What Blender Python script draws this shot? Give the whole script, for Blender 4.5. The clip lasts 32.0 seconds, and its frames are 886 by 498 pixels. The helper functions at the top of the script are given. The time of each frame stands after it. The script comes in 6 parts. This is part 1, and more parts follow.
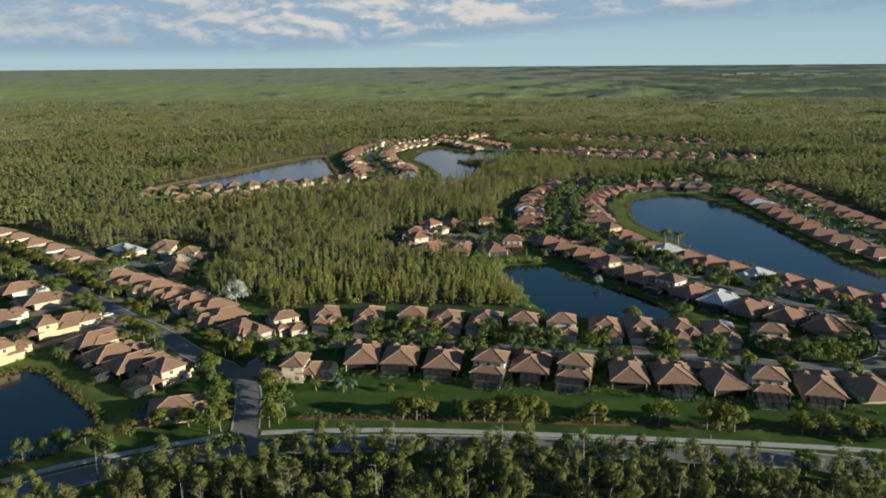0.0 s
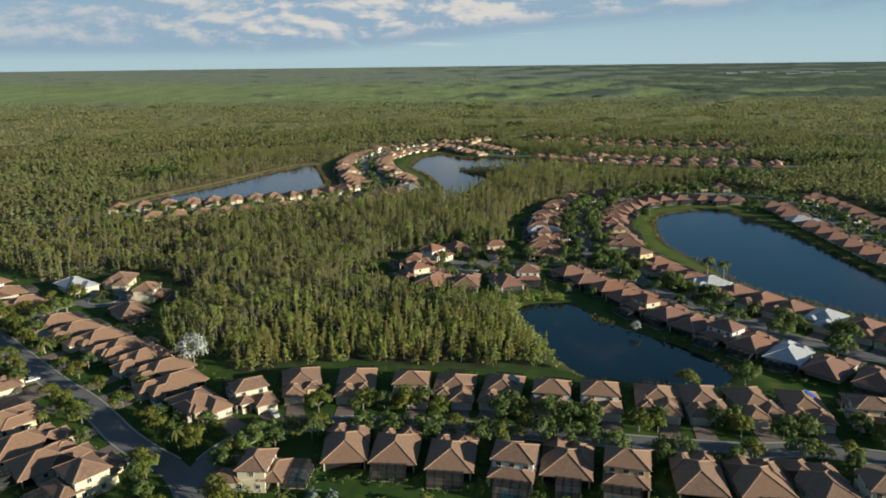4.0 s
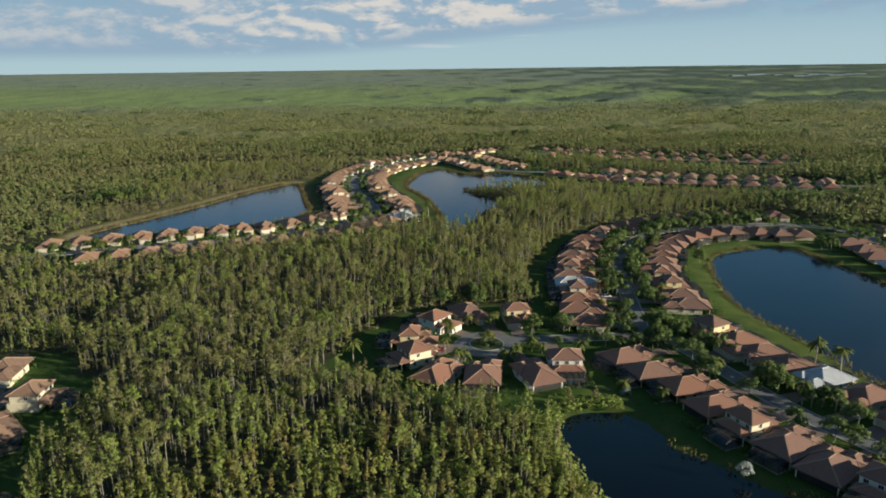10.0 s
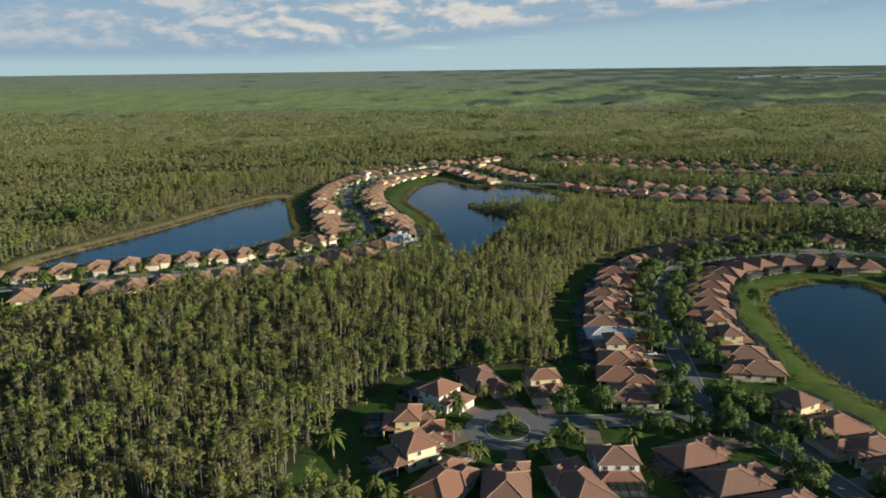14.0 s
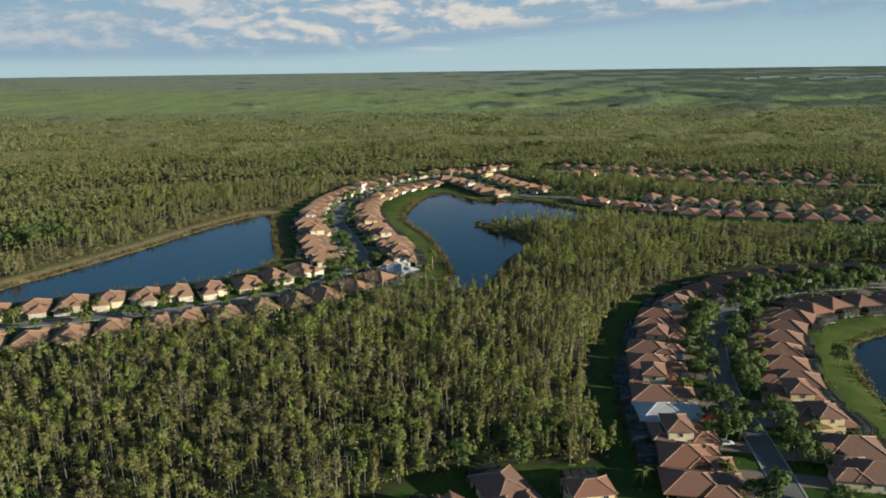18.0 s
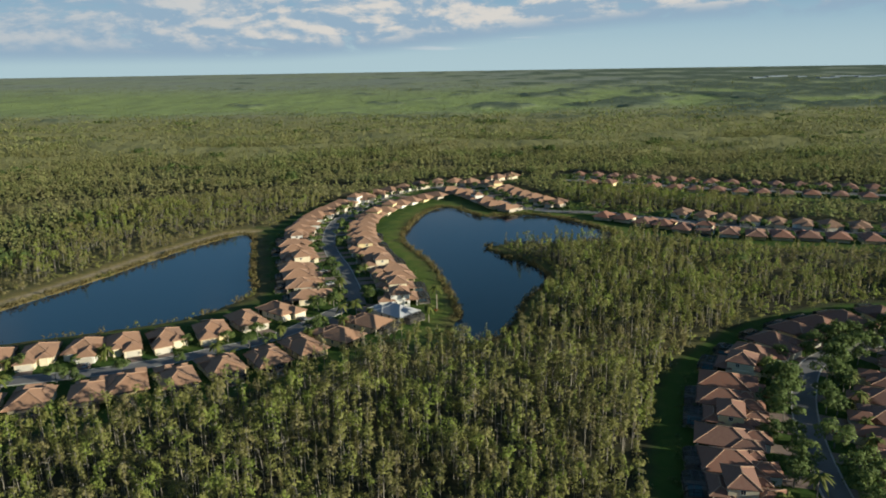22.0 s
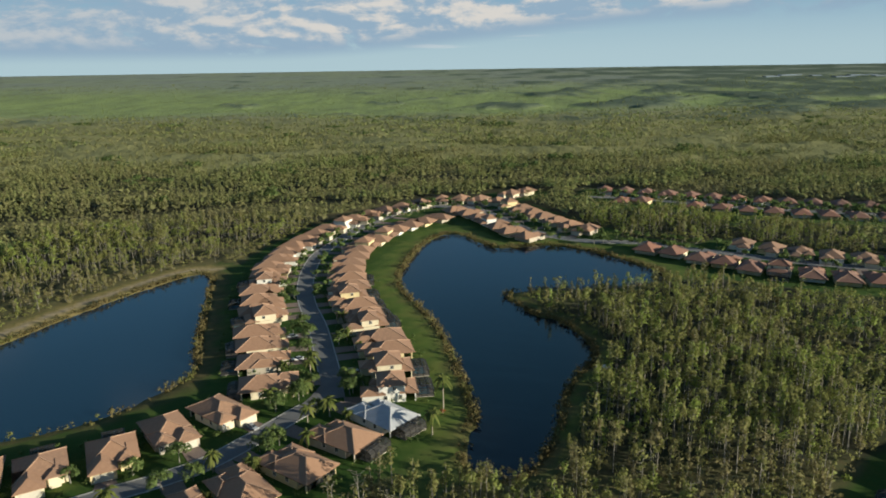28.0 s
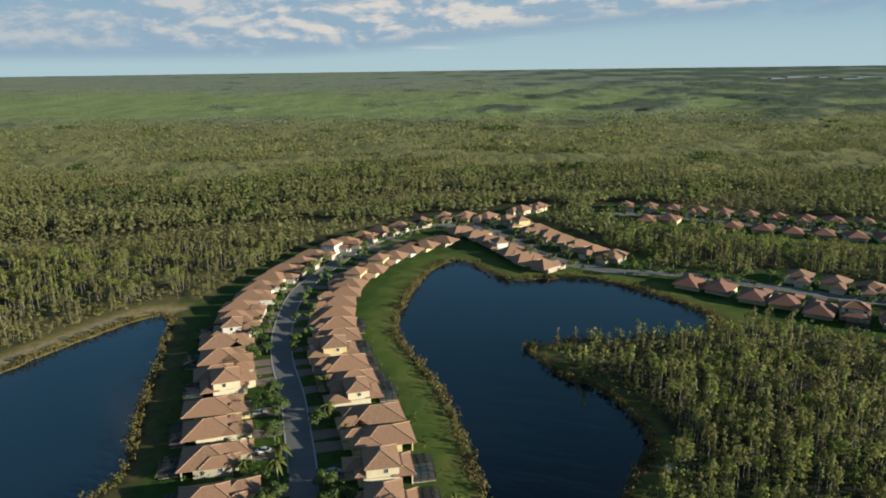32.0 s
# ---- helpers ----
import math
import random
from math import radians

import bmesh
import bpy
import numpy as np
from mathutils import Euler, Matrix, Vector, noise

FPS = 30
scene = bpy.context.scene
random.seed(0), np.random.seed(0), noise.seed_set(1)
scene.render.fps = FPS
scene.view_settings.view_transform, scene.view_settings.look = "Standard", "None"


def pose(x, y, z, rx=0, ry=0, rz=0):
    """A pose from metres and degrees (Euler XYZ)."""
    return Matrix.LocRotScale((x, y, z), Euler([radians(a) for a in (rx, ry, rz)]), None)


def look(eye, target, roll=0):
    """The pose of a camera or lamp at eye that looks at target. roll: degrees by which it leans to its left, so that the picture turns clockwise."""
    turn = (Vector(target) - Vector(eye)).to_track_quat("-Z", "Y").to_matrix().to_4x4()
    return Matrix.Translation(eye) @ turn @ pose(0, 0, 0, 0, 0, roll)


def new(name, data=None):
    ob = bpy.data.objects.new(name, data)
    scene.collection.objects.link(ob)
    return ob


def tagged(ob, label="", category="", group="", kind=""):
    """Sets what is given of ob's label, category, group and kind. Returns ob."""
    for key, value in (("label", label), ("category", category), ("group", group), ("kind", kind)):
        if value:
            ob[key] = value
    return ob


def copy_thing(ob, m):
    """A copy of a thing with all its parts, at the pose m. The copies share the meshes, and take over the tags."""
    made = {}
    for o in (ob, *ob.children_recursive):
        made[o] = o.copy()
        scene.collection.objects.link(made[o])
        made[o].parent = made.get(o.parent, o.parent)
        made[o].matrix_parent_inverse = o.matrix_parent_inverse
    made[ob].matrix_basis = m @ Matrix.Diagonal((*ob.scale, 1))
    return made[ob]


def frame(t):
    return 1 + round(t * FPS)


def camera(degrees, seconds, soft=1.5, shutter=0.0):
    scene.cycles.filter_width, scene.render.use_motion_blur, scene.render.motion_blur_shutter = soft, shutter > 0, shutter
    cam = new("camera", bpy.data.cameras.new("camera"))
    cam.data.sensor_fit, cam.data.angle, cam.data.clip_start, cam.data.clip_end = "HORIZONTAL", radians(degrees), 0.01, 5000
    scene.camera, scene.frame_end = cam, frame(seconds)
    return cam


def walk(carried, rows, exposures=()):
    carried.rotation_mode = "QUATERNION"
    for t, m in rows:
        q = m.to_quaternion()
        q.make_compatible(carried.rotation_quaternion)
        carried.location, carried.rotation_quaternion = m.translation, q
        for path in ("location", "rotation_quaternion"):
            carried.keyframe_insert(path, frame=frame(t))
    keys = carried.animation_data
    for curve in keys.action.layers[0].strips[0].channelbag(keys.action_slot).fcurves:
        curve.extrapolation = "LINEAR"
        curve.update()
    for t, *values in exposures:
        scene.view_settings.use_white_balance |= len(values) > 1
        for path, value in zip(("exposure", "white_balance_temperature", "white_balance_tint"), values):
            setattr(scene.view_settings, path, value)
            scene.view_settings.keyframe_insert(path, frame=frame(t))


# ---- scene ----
cam = camera(64.92, 32.0, soft=1.85)
# seconds, place, turn
PATH = [
    (0.0, 0.0, 0.0, 102.14, 75.224, 0.412, -1.085),
    (1.0, -0.26, 14.71, 102.38, 75.203, 0.48, -1.103),
    (2.0, -0.51, 29.56, 102.62, 75.186, 0.545, -1.124),
    (3.0, -0.74, 44.67, 102.87, 75.176, 0.603, -1.151),
    (4.0, -0.94, 60.17, 103.12, 75.176, 0.65, -1.186),
    (5.0, -1.1, 76.15, 103.37, 75.19, 0.685, -1.232),
    (6.0, -1.24, 92.46, 103.64, 75.214, 0.708, -1.282),
    (7.0, -1.38, 108.91, 103.95, 75.245, 0.719, -1.328),
    (8.0, -1.54, 125.29, 104.3, 75.276, 0.72, -1.363),
    (9.0, -1.75, 141.46, 104.71, 75.307, 0.713, -1.383),
    (10.0, -1.98, 157.46, 105.13, 75.335, 0.701, -1.391),
    (11.0, -2.24, 173.37, 105.52, 75.361, 0.688, -1.395),
    (12.0, -2.5, 189.28, 105.82, 75.387, 0.68, -1.403),
    (13.0, -2.76, 205.25, 106.0, 75.412, 0.679, -1.419),
    (14.0, -3.0, 221.31, 106.07, 75.436, 0.686, -1.439),
    (15.0, -3.25, 237.44, 106.05, 75.461, 0.697, -1.456),
    (16.0, -3.48, 253.65, 105.99, 75.485, 0.712, -1.464),
    (17.0, -3.72, 269.92, 105.9, 75.508, 0.73, -1.459),
    (18.0, -3.93, 286.25, 105.81, 75.528, 0.75, -1.442),
    (19.0, -4.13, 302.6, 105.74, 75.539, 0.773, -1.418),
    (20.0, -4.29, 318.95, 105.72, 75.539, 0.8, -1.393),
    (21.0, -4.4, 335.28, 105.76, 75.523, 0.831, -1.37),
    (22.0, -4.47, 351.55, 105.85, 75.497, 0.861, -1.347),
    (23.0, -4.49, 367.76, 105.95, 75.465, 0.884, -1.322),
    (24.0, -4.48, 383.88, 106.04, 75.432, 0.896, -1.293),
    (25.0, -4.43, 399.89, 106.09, 75.403, 0.892, -1.258),
    (26.0, -4.41, 415.83, 106.12, 75.381, 0.876, -1.226),
    (27.0, -4.47, 431.75, 106.13, 75.368, 0.853, -1.203),
    (28.0, -4.69, 447.69, 106.13, 75.366, 0.827, -1.201),
    (29.0, -5.1, 463.7, 106.15, 75.376, 0.801, -1.223),
    (30.0, -5.67, 479.75, 106.17, 75.396, 0.776, -1.267),
    (31.0, -6.35, 495.84, 106.2, 75.424, 0.753, -1.325),
    (32.0, -7.08, 511.95, 106.23, 75.454, 0.729, -1.391),
]
walk(cam, [(t, pose(x, y, z, rx, ry, rz)) for t, x, y, z, rx, ry, rz in PATH])

# ---- light ----
SUN_UP, SUN_FROM = radians(13), (0.936, -0.352)
sun_data = bpy.data.lights.new("sun", "SUN")
sun_data.energy, sun_data.angle, sun_data.color = 5.0, radians(0.6), (0.955, 0.89, 0.70)
sun = new("sun", sun_data)
to_sun = Vector((SUN_FROM[0] * math.cos(SUN_UP), SUN_FROM[1] * math.cos(SUN_UP), math.sin(SUN_UP)))
sun.matrix_world = look(to_sun * 500, (0, 0, 0))


def link(tree, a, b):
    tree.links.new(a, b)


world = bpy.data.worlds.new("sky")
scene.world = world
world.use_nodes = True
wt = world.node_tree
wt.nodes.clear()
sky = wt.nodes.new("ShaderNodeTexSky")
sky.sky_type, sky.sun_disc = "NISHITA", False
sky.sun_elevation, sky.sun_rotation = SUN_UP, math.atan2(SUN_FROM[0], SUN_FROM[1])
sky.air_density, sky.dust_density, sky.ozone_density = 1.0, 0.4, 1.4
w_out = wt.nodes.new("ShaderNodeOutputWorld")
w_bg = wt.nodes.new("ShaderNodeBackground")
w_bg.inputs["Strength"].default_value = 0.0435
# broken cloud decks: the direction is laid on a flat layer overhead
w_co = wt.nodes.new("ShaderNodeTexCoord")
w_sep = wt.nodes.new("ShaderNodeSeparateXYZ")
link(wt, w_co.outputs["Generated"], w_sep.inputs[0])


def w_math(op, a, b=None, clamp=False):
    n = wt.nodes.new("ShaderNodeMath")
    n.operation, n.use_clamp = op, clamp
    for i, v in enumerate((a, b)):
        if v is None:
            continue
        if isinstance(v, (int, float)):
            n.inputs[i].default_value = v
        else:
            link(wt, v, n.inputs[i])
    return n.outputs[0]


w_z = w_math("MAXIMUM", w_sep.outputs["Z"], 0.0)


def w_noise(size, detail, rough, shift):
    m = wt.nodes.new("ShaderNodeMapping")
    m.inputs["Location"].default_value, m.inputs["Scale"].default_value = shift, size
    link(wt, w_co.outputs["Generated"], m.inputs["Vector"])
    n = wt.nodes.new("ShaderNodeTexNoise")
    n.inputs["Scale"].default_value, n.inputs["Detail"].default_value = 1.0, detail
    n.inputs["Roughness"].default_value, n.inputs["Distortion"].default_value = rough, 0.25
    link(wt, m.outputs[0], n.inputs["Vector"])
    return n.outputs[0]


def w_range(v, lo, hi, a=0.0, b=1.0):
    n = wt.nodes.new("ShaderNodeMapRange")
    n.interpolation_type = "SMOOTHSTEP"
    for i, x in enumerate((lo, hi, a, b), 1):
        n.inputs[i].default_value = x
    link(wt, v, n.inputs[0])
    return n.outputs[0]


def w_mix(f, a, b):
    n = wt.nodes.new("ShaderNodeMix")
    n.data_type = "RGBA"
    link(wt, f, n.inputs["Factor"])
    for v, name in ((a, 6), (b, 7)):
        if isinstance(v, tuple):
            n.inputs[name].default_value = (*v, 1)
        else:
            link(wt, v, n.inputs[name])
    return n.outputs[2]


# a broken deck of cloud low in the sky: grey-blue bodies with sunlit billows, its base rising and its cover thinning to the east (+x)
w_x = w_sep.outputs["X"]
w_over = w_math("SUBTRACT", w_z, w_range(w_x, -0.25, 0.42, 0.014, 0.056))
w_side = w_range(w_x, 0.05, 0.50, 0.10, -0.05)
w_gaps = w_range(w_z, 0.055, 0.105, 0.05, -0.03)
SCALE = (8.5, 7.0, 23.0)
w_deck = w_noise(SCALE, 8.0, 0.60, (0.7, 3.1, 1.7))
w_lee = w_noise(SCALE, 8.0, 0.60, (0.7 + 0.085, 3.1, 1.7 + 0.20))
w_fine = w_noise((44.0, 30.0, 80.0), 6.0, 0.62, (4.1, 0.3, 2.2))
w_thick = w_math("ADD", w_math("ADD", w_deck, w_math("MULTIPLY", w_math("SUBTRACT", w_fine, 0.5), 0.16)), w_math("ADD", w_side, w_gaps))
w_low = w_range(w_z, 0.13, 0.22, 1.0, 0.0)
w_cover = w_math("MULTIPLY", w_range(w_thick, 0.42, 0.56), w_math("MULTIPLY", w_range(w_over, -0.006, 0.014), w_low))
w_slope = w_math("ADD", w_math("SUBTRACT", w_deck, w_lee), w_math("MULTIPLY", w_math("SUBTRACT", w_fine, 0.5), 0.22))
w_top = w_math("MULTIPLY", w_range(w_slope, -0.07, 0.10), w_math("MULTIPLY", w_math("MULTIPLY", w_low, w_range(w_over, 0.008, 0.03)), w_math("MULTIPLY", w_range(w_thick, 0.44, 0.56), w_range(w_x, -0.5, -0.1, 0.5, 1.0))))
# thin lines of small clouds below the deck
w_line = w_noise((7.0, 5.0, 150.0), 4.0, 0.55, (1.9, 0.2, 0.4))
w_thin = w_math("MULTIPLY", w_range(w_line, 0.56, 0.68), w_math("MULTIPLY", w_range(w_z, 0.020, 0.030), w_math("MULTIPLY", w_range(w_z, 0.045, 0.06, 1.0, 0.0), w_range(w_x, 0.0, 0.3, 0.6, 0.0))))
# scattered heaps higher up
w_heap = w_noise((5.0, 5.0, 9.0), 7.0, 0.58, (3.7, 1.2, 0.5))
w_high = w_math("MULTIPLY", w_range(w_heap, 0.54, 0.68), w_math("MULTIPLY", w_range(w_z, 0.15, 0.24), 0.5))
w_tone = wt.nodes.new("ShaderNodeMix")
w_tone.data_type, w_tone.blend_type = "RGBA", "MULTIPLY"
w_tone.inputs["Factor"].default_value = 1.0
link(wt, sky.outputs[0], w_tone.inputs[6])
w_tone.inputs[7].default_value = (0.82, 1.12, 1.32, 1)
w_deep = w_mix(w_range(w_z, 0.32, 0.75), w_tone.outputs[2], (0.8, 1.5, 2.6))
w_clear = w_mix(w_range(w_z, 0.2, 0.42), (1.4, 3.6, 6.0), (1.0, 2.9, 4.8))
w_half = w_mix(w_range(w_z, 0.41, 0.66), w_clear, w_deep)
w_blue = w_mix(w_range(w_z, 0.0, 0.16, 1.0, 0.0), w_half, (5.3, 7.2, 7.9))
w_far = w_mix(w_thin, w_blue, (8.6, 8.9, 9.0))
w_heaps = w_mix(w_high, w_far, (5.6, 5.9, 6.4))
w_grey = w_mix(w_cover, w_heaps, (3.7, 5.3, 6.8))
w_white = w_mix(w_top, w_grey, (8.6, 8.3, 7.8))
link(wt, w_white, w_bg.inputs["Color"])
link(wt, w_bg.outputs[0], w_out.inputs["Surface"])
scene.view_settings.exposure = 0.86


# ---- materials ----
class Mat:
    """A node material with short helpers."""

    def __init__(self, name, rough=0.8, metal=0.0):
        self.m = bpy.data.materials.new(name)
        self.m.use_nodes = True
        self.t = self.m.node_tree
        self.b = self.t.nodes["Principled BSDF"]
        self.b.inputs["Roughness"].default_value = rough
        self.b.inputs["Metallic"].default_value = metal
        self.pos = None

    def node(self, kind, **kw):
        n = self.t.nodes.new("ShaderNode" + kind)
        for k, v in kw.items():
            n.inputs[k].default_value = v
        return n

    def place(self):
        if not self.pos:
            self.pos = self.node("NewGeometry").outputs["Position"]
        return self.pos

    def local(self):
        return self.node("TexCoord").outputs["Object"]

    def noise(self, scale, detail=3.0, rough=0.55, vec=None):
        n = self.node("TexNoise", Scale=scale, Detail=detail, Roughness=rough)
        self.t.links.new(vec or self.place(), n.inputs["Vector"])
        return n.outputs[0]

    def ramp(self, v, lo, hi, a=0.0, b=1.0):
        n = self.node("MapRange")
        n.interpolation_type = "SMOOTHSTEP"
        for i, x in enumerate((lo, hi, a, b), 1):
            n.inputs[i].default_value = x
        self.t.links.new(v, n.inputs[0])
        return n.outputs[0]

    def mix(self, f, a, b):
        n = self.t.nodes.new("ShaderNodeMix")
        n.data_type = "RGBA"
        if isinstance(f, float):
            n.inputs[0].default_value = f
        else:
            self.t.links.new(f, n.inputs[0])
        for v, i in ((a, 6), (b, 7)):
            if isinstance(v, tuple):
                n.inputs[i].default_value = (*v, 1)
            else:
                self.t.links.new(v, n.inputs[i])
        return n.outputs[2]

    def attr(self, name):
        n = self.node("Attribute")
        n.attribute_name = name
        return n.outputs["Fac"]

    def random(self):
        return self.node("ObjectInfo").outputs["Random"]

    def island(self):
        return self.node("NewGeometry").outputs["Random Per Island"]

    def color(self, c):
        if isinstance(c, tuple):
            self.b.inputs["Base Color"].default_value = (*c, 1)
        else:
            self.t.links.new(c, self.b.inputs["Base Color"])
        return self

    def bump(self, h, strength=0.4, dist=0.1):
        n = self.node("Bump", Strength=strength, Distance=dist)
        self.t.links.new(h, n.inputs["Height"])
        self.t.links.new(n.outputs[0], self.b.inputs["Normal"])
        return self


def plain(name, c1, c2, scale=2.0, rough=0.8, metal=0.0, bump=0.0):
    m = Mat(name, rough, metal)
    n = m.noise(scale, 4.0)
    m.color(m.mix(m.ramp(n, 0.3, 0.7), c1, c2))
    if bump:
        m.bump(n, bump)
    return m.m


def roof_material(name, a, b, c):
    """Barrel tiles: courses across the slope, mottled tile by tile and house by house."""
    m = Mat(name, 0.85)
    vec = m.local()
    house = m.mix(m.random(), a, b)
    mott = m.noise(1.1, 5.0, 0.7, vec)
    col = m.mix(m.ramp(mott, 0.35, 0.75), house, c)
    fine = m.noise(7.0, 2.0, 0.6, vec)
    col = m.mix(m.ramp(fine, 0.45, 0.85, 0.0, 0.35), col, (0.12, 0.075, 0.05))
    m.color(col)
    wave = m.node("TexWave", Scale=2.2, Distortion=0.6, Detail=1.0)
    wave.bands_direction = "Z"
    m.t.links.new(vec, wave.inputs["Vector"])
    m.bump(wave.outputs[0], 0.22, 0.08)
    return m.m


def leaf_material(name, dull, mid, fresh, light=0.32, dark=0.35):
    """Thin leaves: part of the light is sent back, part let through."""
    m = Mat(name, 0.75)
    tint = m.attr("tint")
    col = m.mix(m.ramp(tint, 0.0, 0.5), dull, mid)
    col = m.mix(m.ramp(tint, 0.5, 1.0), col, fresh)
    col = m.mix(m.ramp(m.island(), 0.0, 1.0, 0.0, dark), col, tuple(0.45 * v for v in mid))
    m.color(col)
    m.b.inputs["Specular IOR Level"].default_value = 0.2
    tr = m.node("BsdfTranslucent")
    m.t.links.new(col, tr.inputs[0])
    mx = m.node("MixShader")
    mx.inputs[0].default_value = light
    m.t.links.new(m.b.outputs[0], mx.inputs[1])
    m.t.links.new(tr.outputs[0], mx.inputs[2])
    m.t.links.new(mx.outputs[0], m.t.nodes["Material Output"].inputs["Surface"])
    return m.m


ROOF_TAN = roof_material("roof_tan", (0.234, 0.134, 0.083), (0.152, 0.094, 0.067), (0.250, 0.150, 0.097))
ROOF_RED = roof_material("roof_red", (0.240, 0.098, 0.058), (0.160, 0.086, 0.067), (0.205, 0.115, 0.082))
ROOF_ORANGE = roof_material("roof_orange", (0.290, 0.160, 0.096), (0.215, 0.126, 0.084), (0.310, 0.182, 0.114))
ROOF_WHITE = plain("roof_white", (0.37, 0.38, 0.40), (0.31, 0.32, 0.34), 0.6, 0.5)
CAP_TAN = plain("cap_tan", (0.325, 0.205, 0.138), (0.27, 0.17, 0.115), 1.5)
CAP_WHITE = plain("cap_white", (0.52, 0.52, 0.53), (0.46, 0.46, 0.47), 1.5, 0.5)
WALLS = {
    "cream": plain("stucco_cream", (0.60, 0.53, 0.39), (0.54, 0.47, 0.34), 0.5, 0.9),
    "pale yellow": plain("stucco_yellow", (0.60, 0.49, 0.28), (0.54, 0.44, 0.25), 0.5, 0.9),
    "beige": plain("stucco_beige", (0.42, 0.37, 0.30), (0.37, 0.32, 0.26), 0.5, 0.9),
    "off-white": plain("stucco_white", (0.64, 0.62, 0.57), (0.57, 0.55, 0.51), 0.5, 0.9),
}
TRIM = plain("trim_white", (0.62, 0.61, 0.58), (0.56, 0.55, 0.52), 2.0, 0.6)
GARAGE = plain("garage_door", (0.48, 0.45, 0.38), (0.43, 0.40, 0.34), 1.0, 0.6)
DOOR = plain("door_wood", (0.12, 0.06, 0.035), (0.08, 0.04, 0.025), 3.0, 0.5)
GLASS = Mat("window_glass", 0.06).color((0.025, 0.032, 0.04)).m
BRONZE = plain("dark_aluminium", (0.035, 0.03, 0.027), (0.05, 0.045, 0.04), 3.0, 0.45, 0.6)
POOL = Mat("pool_water", 0.04).color((0.05, 0.27, 0.36)).m
DECK = plain("pool_deck", (0.42, 0.37, 0.31), (0.34, 0.30, 0.25), 0.8, 0.8)
PAVER = plain("driveway_pavers", (0.20, 0.145, 0.12), (0.145, 0.11, 0.095), 1.4, 0.85, 0.0, 0.3)
CONCRETE = plain("concrete", (0.36, 0.355, 0.34), (0.29, 0.285, 0.27), 0.7, 0.85)
# blue-grey of reflected sky, painted on the far blocks
FAR_BLOCK = plain("far_block_wall", (0.18, 0.23, 0.29), (0.13, 0.17, 0.21), 0.05, 0.8)
FAR_BLOCK_TOP = plain("far_block_top", (0.19, 0.24, 0.30), (0.13, 0.17, 0.21), 0.05, 0.5)
TARP = plain("blue_tarp", (0.02, 0.09, 0.42), (0.03, 0.12, 0.50), 1.5, 0.5)
SOLAR = Mat("solar_cells", 0.15).color((0.012, 0.014, 0.022)).m

_a = Mat("asphalt", 0.9)
_n = _a.noise(0.12, 5.0, 0.6)
_f = _a.noise(3.0, 3.0, 0.7)
_c = _a.mix(_a.ramp(_n, 0.35, 0.7), (0.116, 0.118, 0.123), (0.146, 0.146, 0.147))
ASPHALT = _a.color(_a.mix(_a.ramp(_f, 0.4, 0.8, 0.0, 0.5), _c, (0.092, 0.093, 0.096))).bump(_f, 0.2, 0.02).m

_s = Mat("screen_mesh", 0.7)
_s.color((0.03, 0.03, 0.03))
_tr = _s.node("BsdfTransparent")
_mx = _s.node("MixShader")
_mx.inputs[0].default_value = 0.58
link(_s.t, _tr.outputs[0], _mx.inputs[1])
link(_s.t, _s.b.outputs[0], _mx.inputs[2])
link(_s.t, _mx.outputs[0], _s.t.nodes["Material Output"].inputs["Surface"])
SCREEN = _s.m

_w = Mat("lake_water", 0.03)
_wd = _w.noise(0.02, 3.0)
_w.color(_w.mix(_w.ramp(_wd, 0.35, 0.7), (0.0010, 0.0030, 0.0055), (0.0014, 0.0040, 0.0070)))
_w.b.inputs["IOR"].default_value = 1.33
_w.bump(_w.noise(0.9, 3.0, 0.6), 0.003, 0.02)
WATER = _w.m
_w = Mat("blue_lake_water", 0.12)
_w.color(_w.mix(_w.ramp(_w.noise(0.012, 3.0), 0.35, 0.7), (0.0014, 0.0045, 0.0095), (0.0020, 0.0060, 0.0120)))
_w.b.inputs["IOR"].default_value = 1.36
_w.bump(_w.noise(0.9, 3.0, 0.6), 0.003, 0.02)
BLUE_WATER = _w.m
_w = Mat("open_lake_water", 0.12)
_w.color(_w.mix(_w.ramp(_w.noise(0.012, 3.0), 0.35, 0.7), (0.0040, 0.0125, 0.0250), (0.0050, 0.0150, 0.0300)))
_w.b.inputs["IOR"].default_value = 1.55
_w.bump(_w.noise(0.9, 3.0, 0.6), 0.003, 0.02)
OPEN_WATER = _w.m

# ground: mown grass, woodland floor, dry banks and mulch, each by its own mask
_g = Mat("ground", 0.95)
_g.b.inputs["Specular IOR Level"].default_value = 0.1
_big = _g.noise(0.035, 5.0, 0.6)
_mid = _g.noise(0.35, 4.0, 0.65)
_fine = _g.noise(3.5, 3.0, 0.7)
_grass = _g.mix(_g.ramp(_big, 0.35, 0.68), (0.028, 0.066, 0.014), (0.048, 0.092, 0.018))
# lawn mottling; its pale patches also paint in sun falling between trees
_patch = _g.noise(0.11, 4.0, 0.6)
_grass = _g.mix(_g.ramp(_patch, 0.5, 0.72, 0.0, 0.75), _grass, (0.090, 0.124, 0.029))
_grass = _g.mix(_g.ramp(_mid, 0.42, 0.8, 0.0, 0.6), _grass, (0.066, 0.086, 0.020))
_grass = _g.mix(_g.ramp(_fine, 0.4, 0.8, 0.0, 0.5), _grass, (0.018, 0.038, 0.009))
_floor = _g.mix(_g.ramp(_mid, 0.35, 0.7), (0.036, 0.033, 0.022), (0.047, 0.049, 0.026))
_floor = _g.mix(_g.ramp(_big, 0.4, 0.65), _floor, (0.046, 0.054, 0.026))
